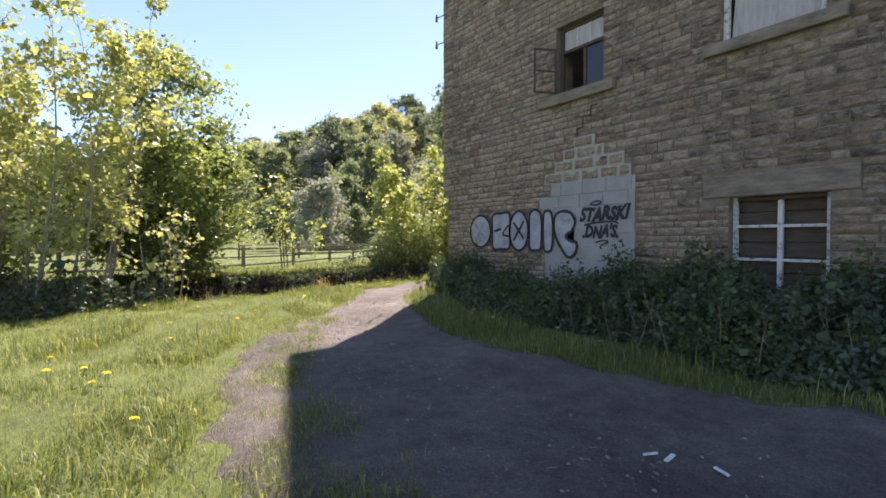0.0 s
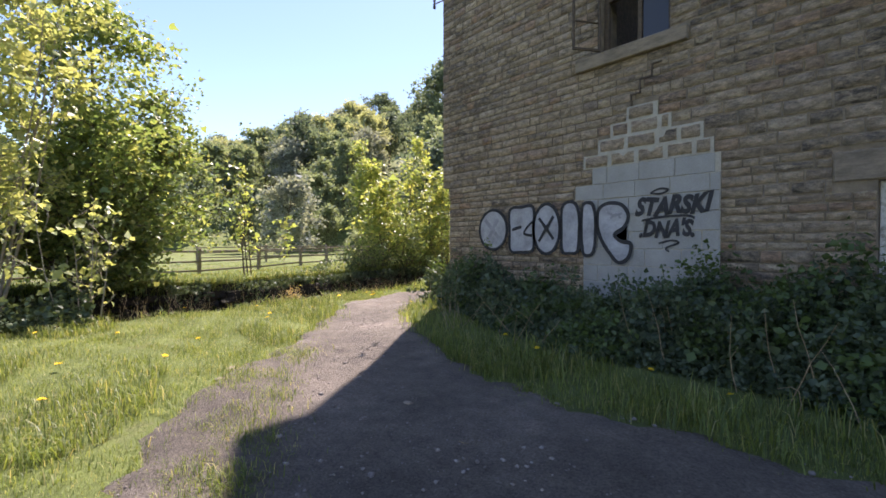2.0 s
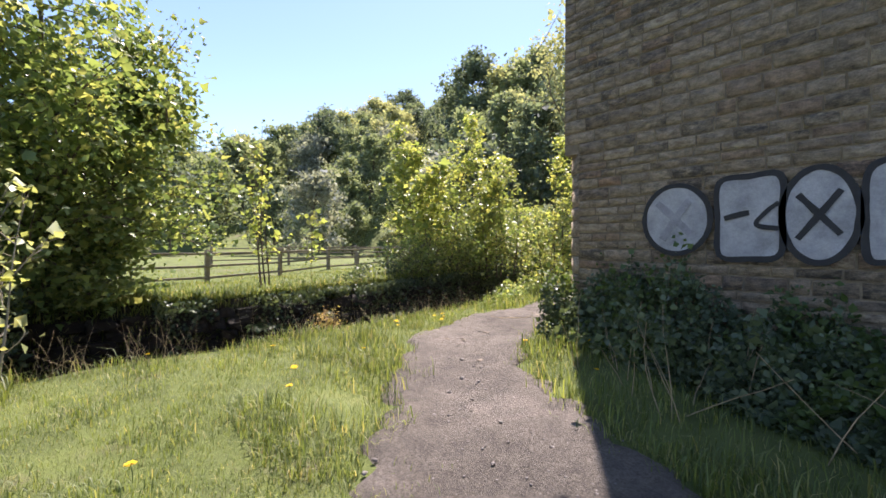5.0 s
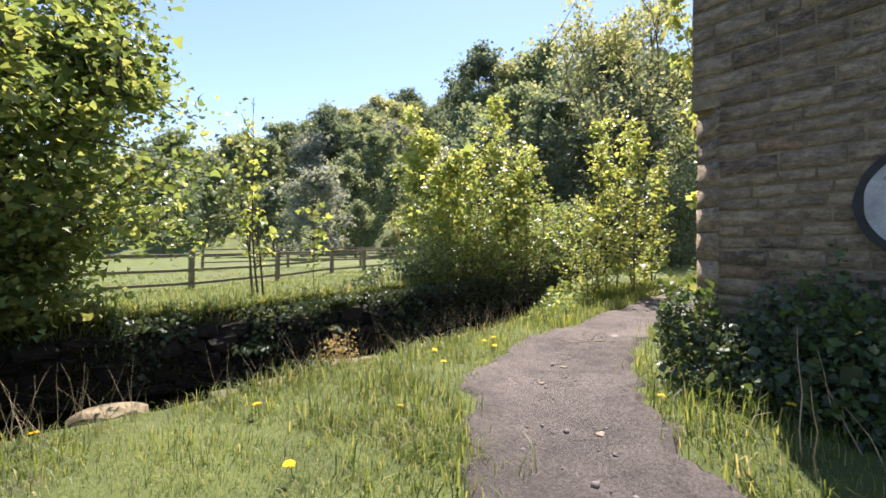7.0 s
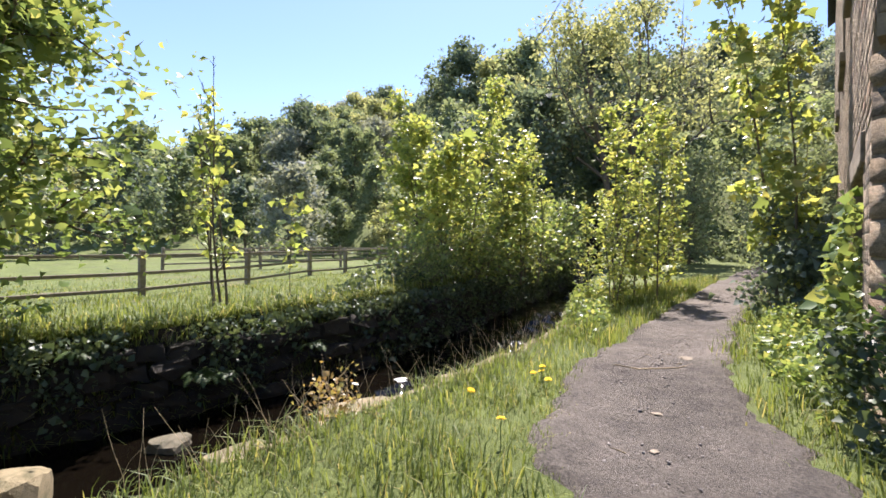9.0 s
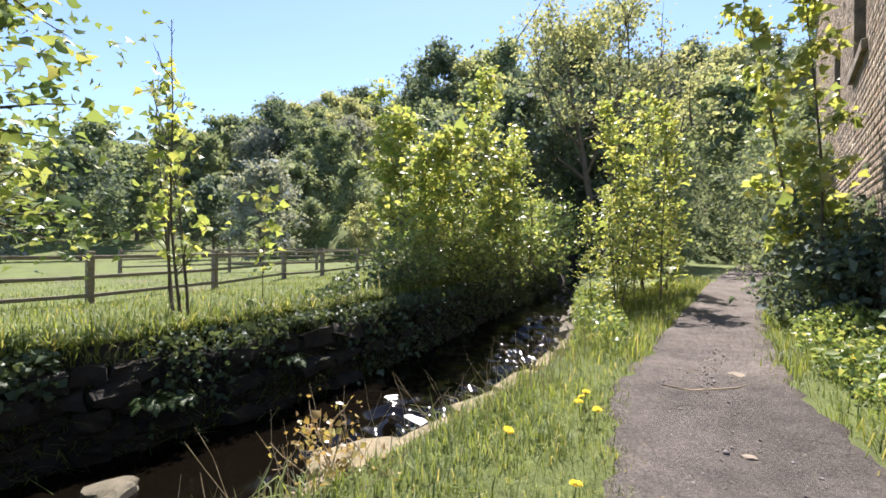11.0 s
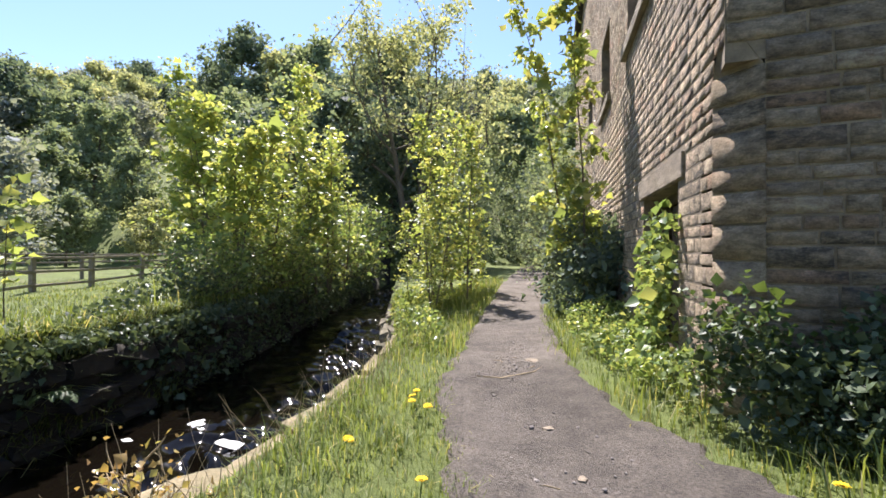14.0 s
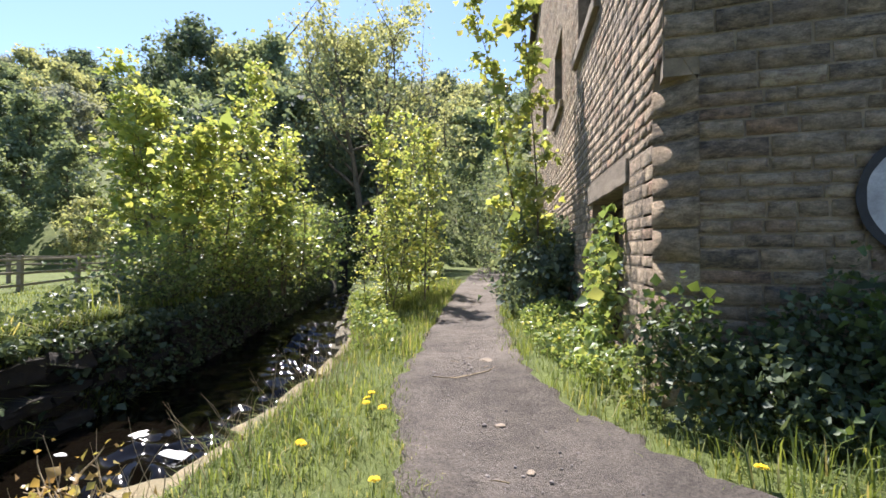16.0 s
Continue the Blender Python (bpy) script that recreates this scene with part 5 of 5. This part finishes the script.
length = 0.055 + 0.06 * (fbm(x, y, 1.4) > 0.45) + 0.025 * fbm(x, y, 3.9) + np.where(y > 5.2, 0.05, 0.16) * np.exp(-de / 0.35) * (0.5 + 0.5 * fbm(x, y, 2.2))
blades("turf", "short sunny turf with taller tufts", x, y, length, 0.0034, GRASS, gr, 0.6)
# thin grass over the worn left side of the path
x, y = scatter(-5.0, 2.0, 0.0, 3.4, 150000, gr)
ridge = np.interp(-x, [-2.0, 0.0, 1.3, 2.3, 3.7, 4.6], [0.35, 0.62, 0.78, 1.12, 1.75, 2.5])
keep = inside_path(x, y, 0.0) & (gr.uniform(0, 1, len(x)) < 0.8 * np.exp(-((y - ridge) / 0.3) ** 2) * (0.55 + 0.6 * fbm(x, y, 4.1) + 0.3 * fbm(x, y, 9.0)) + 0.05 * (y < ridge))
blades("worn_grass", "thin worn grass tufts along the trodden path edge", x[keep], y[keep], 0.055 + 0.02 * fbm(x[keep], y[keep], 5.0), 0.0034, GRASS, gr, 0.6, 0.03)
# verges on the wall side
x, y = scatter(-10.5, 3.5, 3.4, 20, 120000, gr)
wall_x = np.where(y > 6.6, CORNER.x - 0.158 * (y - 6.7), 99)
keep = (~inside_path(x, y, 0.02 + 0.25 * gr.uniform(0, 1, len(x)) ** 3)) & inside_path(x, y, -1.15) & (x < wall_x) & (x > np.interp(y, [3.4, 5.0, 8.2, 20], [-20, -6.2, -8.3, -10.6]))
blades("verge_grass", "long green grass on the verge", x[keep], y[keep], 0.13 + 0.06 * fbm(x[keep], y[keep], 2.3), 0.004, GRASS, gr)
x, y = scatter(-12.6, -8.6, 5.5, 20, 40000, gr)
keep = (x > near_x(y) - 0.05) & ~inside_path(x, y, 0.02 + 0.25 * gr.uniform(0, 1, len(x)) ** 3) & (x < np.interp(y, [5.5, 8, 12, 20], [-8.3, -9.2, -10.1, -11.9]))
blades("bank_grass", "long grass between path and stream", x[keep], y[keep], (0.13 + 0.06 * fbm(x[keep], y[keep], 2.1)) * (0.55 + 0.45 * np.clip((y[keep] - 6.5) / 3, 0, 1)) + 0.03, 0.004, GRASS, gr)
# meadow across the water
x, y = scatter(-26, -11.8, -8, 16, 90000, gr)
keep = (x < far_x(y) - 0.03)
x, y = x[keep], y[keep]
tall = 0.07 + 0.12 * np.exp(-(far_x(y) - 0.5 - x) / 1.6)
keep = gr.uniform(0, 1, len(x)) < np.clip(1.2 - (far_x(y) - x) / 9, 0.25, 1)
blades("meadow_grass", "bright meadow grass across the stream", x[keep], y[keep], tall[keep], 0.007, GRASS, gr)

# grass that hangs over the lip of the far bank
y = gr.uniform(-2.0, 9.0, 16000)
x = far_x(y) - gr.beta(1.2, 2.5, len(y)) * 0.5 - 0.02
blades("lip_grass", "long grass hanging over the lip of the far bank", x, y, 0.2 + 0.07 * fbm(x, y, 2.6), 0.005, GRASS, gr, 0.95)

# ivy over the lower door jamb and sill
v_ = gr.uniform(1.05, 2.3, 900)
z_ = gr.beta(1.2, 1.6, 900) * 1.7
pw = np.array([list(SIDE @ Vector((a, b, c))) for a, b, c in zip(v_, gr.uniform(0.02, 0.3, 900) * (1.2 - z_ / 2), z_)])
tagged(new("doorway_ivy", leaf_mesh("doorway_ivy", pw, 0.085, SYCAMORE, gr, 0.3, droop=0.3)), "ivy and bramble climbing in the dark doorway", "ivy", kind="stuff")


def fern_clump(place, seed, fronds=13, reach=0.34):
    rng = np.random.default_rng(seed)
    f = thing("fern", "green fern growing out of the shady bank", "fern", place, "ferns")
    for k in range(fronds):
        a = rng.uniform(-1.9, 1.9)
        L = reach * rng.uniform(0.6, 1.15)
        V, F = [], []
        n = 14
        prev = np.zeros(3)
        d = np.array([math.cos(a), math.sin(a), rng.uniform(0.5, 1.2)])
        for i in range(n):
            d = unit(d + np.array([0, 0, -0.13]))
            p = prev + d * L / n
            sd = unit(np.cross(d, [0, 0, 1]))
            w = L * 0.22 * math.sin(math.pi * (0.12 + 0.86 * i / n))
            for sg in (-1, 1):
                b = len(V)
                V += [prev, p, prev + sd * sg * w + d * w * 0.4 - np.array([0, 0, w * 0.15])]
                F.append((b, b + 1, b + 2))
            prev = p
        part("frond", mesh_np("frond", V, F, FERN), None, f)


for x, y, z, k in ((-12.97, 4.3, -0.45, 1), (-12.97, 4.55, -0.5, 2), (-12.95, 3.1, 0.0, 3), (-13.15, 6.0, -0.35, 4)):
    fern_clump((x, y, z), k)


def stems_stuff(name, label, pts, mat, rng, length, r=0.0018):
    segs = []
    for x, y in pts:
        z = float(land(x, y))
        L = length * rng.uniform(0.5, 1.3)
        sg, _, _ = limb(rng, (x, y, z), (rng.normal() * 0.35, rng.normal() * 0.35, 1), L, r, r * 0.4, 4, -0.05, 0.12)
        segs += sg
    tagged(new(name, tube_mesh(name, segs, mat, 4)), label, "grass stems", kind="stuff")


y_ = gr.uniform(1.0, 8.5, 260)
stems_stuff("seed_stalks", "thin dry grass stalks leaning at the stream edge", list(zip(near_x(y_) + gr.uniform(0.0, 0.4, 260), y_)), DEAD_STEM, gr, 0.42)
y_ = gr.uniform(4.75, 5.9, 90)
stems_stuff("dead_canes", "bleached dead bramble canes at the bramble edge", [(a, b) for a, b in zip(gr.uniform(-6.9, 3.0, 90), y_) if not inside_path(np.array([a]), np.array([b]), -0.35)[0]], DEAD_STEM, gr, 0.7, 0.005)
y_ = gr.uniform(5.0, 6.5, 150)
x_ = gr.uniform(-5.2, 3.4, 150)
tips = []
segs = []
for a, b in zip(x_, y_):
    sg, lp, _ = limb(gr, (a, b, 0.35), (gr.normal() * 0.5, -0.25 + gr.normal() * 0.4, 1), gr.uniform(0.4, 0.85), 0.005, 0.002, 5, -0.12, 0.1)
    segs += sg
    tips += [lp[i] + (lp[i + 1] - lp[i]) * u for i in range(1, 5) for u in (0.0, 0.35, 0.7)]
tips = np.array(tips)
tagged(new("bramble_shoots", tube_mesh("bramble_shoots", segs, FERN, 4)), "arching bramble shoots above the undergrowth", "undergrowth", kind="stuff")
tagged(new("bramble_shoot_leaves", leaf_mesh("bramble_shoot_leaves", np.repeat(tips, 3, 0) + gr.normal(size=(len(tips) * 3, 3)) * 0.035, 0.05, BRAMBLE_LEAF, gr, 0.8)), "leaves of arching bramble shoots", "undergrowth", kind="stuff")

# ---------- small things ----------


def dandelion_meshes(rng, h, r):
    stem = tube_mesh("stem", [[0, 0, 0, 0.01, 0, h * 0.6, 0.003, 0.003], [0.01, 0, h * 0.6, 0.015, 0.01, h, 0.003, 0.0028]], FERN, 5)
    n = 40
    a = np.arange(n) * 2.399
    rr = r * np.sqrt((np.arange(n) + 0.5) / n)
    pts = np.stack([0.015 + rr * np.cos(a) * 0.4, 0.01 + rr * np.sin(a) * 0.4, h + 0.006 - 0.006 * rr / r], -1)
    V, F = [], []
    for p, t, q in zip(pts, a, rr):
        d = np.array([math.cos(t), math.sin(t), 0.55 - 0.5 * q / r])
        s = np.array([-math.sin(t), math.cos(t), 0]) * r * 0.13
        b = len(V)
        V += [p - s, p + s, p + d * r * 0.62 + s, p + d * r * 0.62 - s]
        F.append((b, b + 1, b + 2, b + 3))
    return stem, mesh_np("flower_head", V, F, YELLOW)


drng = np.random.default_rng(9)
proto = [dandelion_meshes(drng, h, r) for h, r in ((0.1, 0.034), (0.15, 0.03), (0.07, 0.036))]
spots = [(-8.82, 6.05, 1), (-8.76, 6.12, 0), (-8.9, 6.22, 1), (-8.95, 6.3, 2), (-8.94, 5.33, 0), (-8.24, 4.96, 1), (-7.76, 4.16, 2), (-8.41, 2.06, 1), (-5.78, 5.8, 1), (-9.51, 3.83, 0),
         (-7.51, 8.84, 1), (-7.6, 8.7, 1), (-7.45, 8.95, 0), (-2.57, -0.55, 1), (-2.48, -0.42, 0), (-2.22, -0.4, 1), (-2.3, -0.52, 2), (-1.17, -0.24, 0), (-2.75, -0.84, 1), (-3.4, -0.9, 1), (-4.2, 0.3, 0), (-4.9, 1.2, 1),
         (-6.0, 1.8, 0), (-6.6, 2.9, 1), (-7.3, 3.2, 0), (-5.5, 0.4, 2), (-6.8, 1.0, 0), (-8.3, 3.3, 0), (-7.2, 0.2, 1), (-3.2, 4.7, 1), (-2.6, 4.6, 0), (-1.3, 4.5, 1), (-0.6, 4.55, 0), (0.8, 4.6, 1), (-6.5, 5.6, 0), (-5.2, 5.1, 1)]
for x, y, k in spots:
    dl = thing("dandelion", "yellow dandelion in flower among the grass", "flower", (x, y, float(land(x, y)) + 0.01), "dandelions")
    dl.rotation_euler = (drng.normal() * 0.15, drng.normal() * 0.15, drng.uniform(0, 6.28))
    part("stem", proto[k][0], None, dl)
    part("flower_head", proto[k][1], None, dl, "yellow flower head")

cs = tree_meshes(60, COPPER_LEAF, 230, 0.04, DEAD_STEM, cluster=0.05, height=0.66, spread=0.3, stems=5, stem_gap=0.2, start=0.3, limbs=4, rise=0.8, radius=0.007, profile="column", twigs=2, lean=0.5)
plant_tree("copper_shrub", "small shrub with copper-coloured young leaves", "shrub", (-9.42, 4.42, -0.14), cs, 0.0, 0.8)


def twig_on_path():
    pts = [(-8.72, 7.2), (-8.5, 7.25), (-8.25, 7.55), (-8.16, 8.0), (-8.2, 8.5), (-8.29, 8.97)]
    segs = []
    for (a, b), (c, d) in zip(pts, pts[1:]):
        segs.append([a, b, float(land(a, b)) + 0.03, c, d, float(land(c, d)) + 0.03, 0.006, 0.005])
    ob = tagged(new("twig", pipe_mesh("twig", segs, DEAD_STEM, 6)), "thin curved dry twig lying across the path", "twig")


twig_on_path()
tw = np.random.default_rng(52)
for k in range(26):
    x, y = (tw.uniform(-9.3, -7.2), tw.uniform(5.0, 11.0)) if k < 16 else (tw.uniform(-5.5, 1.5), tw.uniform(1.0, 4.2))
    if not inside_path(np.array([x]), np.array([y]), 0.1)[0]:
        continue
    a, l = tw.uniform(0, 6.28), tw.uniform(0.05, 0.16)
    mid_p = (x + math.cos(a) * l * 0.5 + tw.normal() * 0.01, y + math.sin(a) * l * 0.5)
    end_p = (x + math.cos(a + 0.3) * l, y + math.sin(a + 0.3) * l)
    h0 = float(land(x, y)) + 0.026
    segs = [[x, y, h0, mid_p[0], mid_p[1], h0 + 0.004, 0.0035, 0.003], [mid_p[0], mid_p[1], h0 + 0.004, end_p[0], end_p[1], h0, 0.003, 0.0018]]
    tagged(new("twig", pipe_mesh("twig", segs, DEAD_STEM, 5)), "short dry brown twig lying on the path", "twig", "twigs on the path")
prg = np.random.default_rng(71)
peb = []
for k in range(3):
    bm = bmesh.new()
    bmesh.ops.create_icosphere(bm, subdivisions=1, radius=0.016)
    for v in bm.verts:
        v.co += Vector(prg.normal(size=3) * 0.003)
        v.co.z *= 0.6
    me = bpy.data.meshes.new("pebble")
    bm.to_mesh(me)
    bm.free()
    peb.append(me)
xs, ys = prg.uniform(-10, 2.5, 20000), prg.uniform(0, 16, 20000)
ok_ = inside_path(xs, ys, 0.02)
V, F, base = [], [], 0
co = [np.array([v.co[:] for v in me.vertices]) for me in peb]
tri = [np.array([p.vertices[:] for p in me.polygons]) for me in peb]
for x, y in zip(xs[ok_], ys[ok_]):
    k = int(prg.integers(0, 3))
    s = prg.lognormal(-1.0, 0.55)
    V.append(co[k] * s + [x, y, float(land(x, y)) + 0.026])
    F.append(tri[k] + base)
    base += len(co[k])
ob = new("path_grit", mesh_np("path_grit", np.vstack(V), np.vstack(F), plain("grit", [(0.3, (0.12, 0.1, 0.09)), (0.7, (0.33, 0.29, 0.26))], 9)))
tagged(ob, "small loose stones and grit on the path", "gravel", kind="stuff")
for i, (x, y, r) in enumerate(((-0.49, 1.1, 0.09), (-4.3, 1.75, 0.1), (-3.95, 1.55, 0.06), (-8.35, 8.05, 0.12), (-7.9, 6.3, 0.05), (-6.6, 5.0, 0.05), (-2.4, 2.6, 0.05), (-7.6, 5.6, 0.04))):
    boulder("path_stone", "flat worn stone bedded in the trodden path", (x, y, float(land(x, y)) + 0.018), (r, r * 0.7, 0.015), 11 + i, SILL_STONE, "stone")
for x, y, t in ((1.2, 2.4, 0.2), (1.3, 2.45, 0.5), (1.57, 2.53, 1.0)):
    bm = one_box(-0.045, 0.045, -0.016, 0.016, 0, 0.008, 0.003)
    for v in bm.verts:
        v.co.z += 0.012 * math.sin(v.co.x * 40 + t)
    ob = structure("litter", bm, LITTER)
    tagged(ob, "crumpled pale scrap of litter on the path", "litter", kind="thing")
    ob.location = (x, y, float(land(x, y)) + 0.04)
    ob.rotation_euler = (0, 0, t * 3)

# ---------- stonework, last ----------
SKIP_FRONT = [W1, W2, WG, LINTEL_G, SILL_1, SILL_2, *BLOCKS, *PATCH]
SKIP_SIDE = [S_DOOR, S_WIN_A, S_WIN_B, S_WIN_C, LINTEL_S, SILL_SA, SILL_SB, SILL_SC]
lay_stones(wall_front, FRONT, WIDTH, EAVES, SKIP_FRONT, 1, lambda u, z: u < 9.2 and z < 4.0)
lay_stones(wall_side, SIDE, LENGTH, EAVES, SKIP_SIDE, 2, lambda u, z: u < 6.5 and z < 3.6, (0.085, 0.165), (0.14, 0.36), proud=0.3)
lay_stones(gable, FRONT @ Matrix.Translation((0, 0, EAVES)), WIDTH, RIDGE - EAVES, [], 3, lambda u, z: False, top_line=lambda z: WIDTH / 2 - z / 0.95)
qr = np.random.default_rng(8)
face_u = (SIDE @ Vector((CUT, 0, 0)) - FRONT @ Vector((CUT, 0, 0)))
mid = (SIDE @ Vector((CUT, 0, 0)) + FRONT @ Vector((CUT, 0, 0))) / 2
wide = face_u.length
fu = face_u.normalized()
fn = Vector((fu.y, -fu.x, 0))
if fn.dot(Vector((-1, -1, 0))) < 0:
    fn = -fn
z = 0.0
while z < CUT_TOP - 0.1:
    h = round(qr.uniform(0.17, 0.3) / 0.025) * 0.025
    me, ml = stone_mesh(wide, h, qr)
    ob = part("quoin", me, None, corner_cut)
    mm = Matrix(((fu.x, fn.x, 0, mid.x), (fu.y, fn.y, 0, mid.y), (0, 0, 1, z + h / 2), (0, 0, 0, 1)))
    ob.matrix_basis = mm @ Matrix.Diagonal(((wide + 0.03) / ml, 1.1, 1, 1))
    z += h
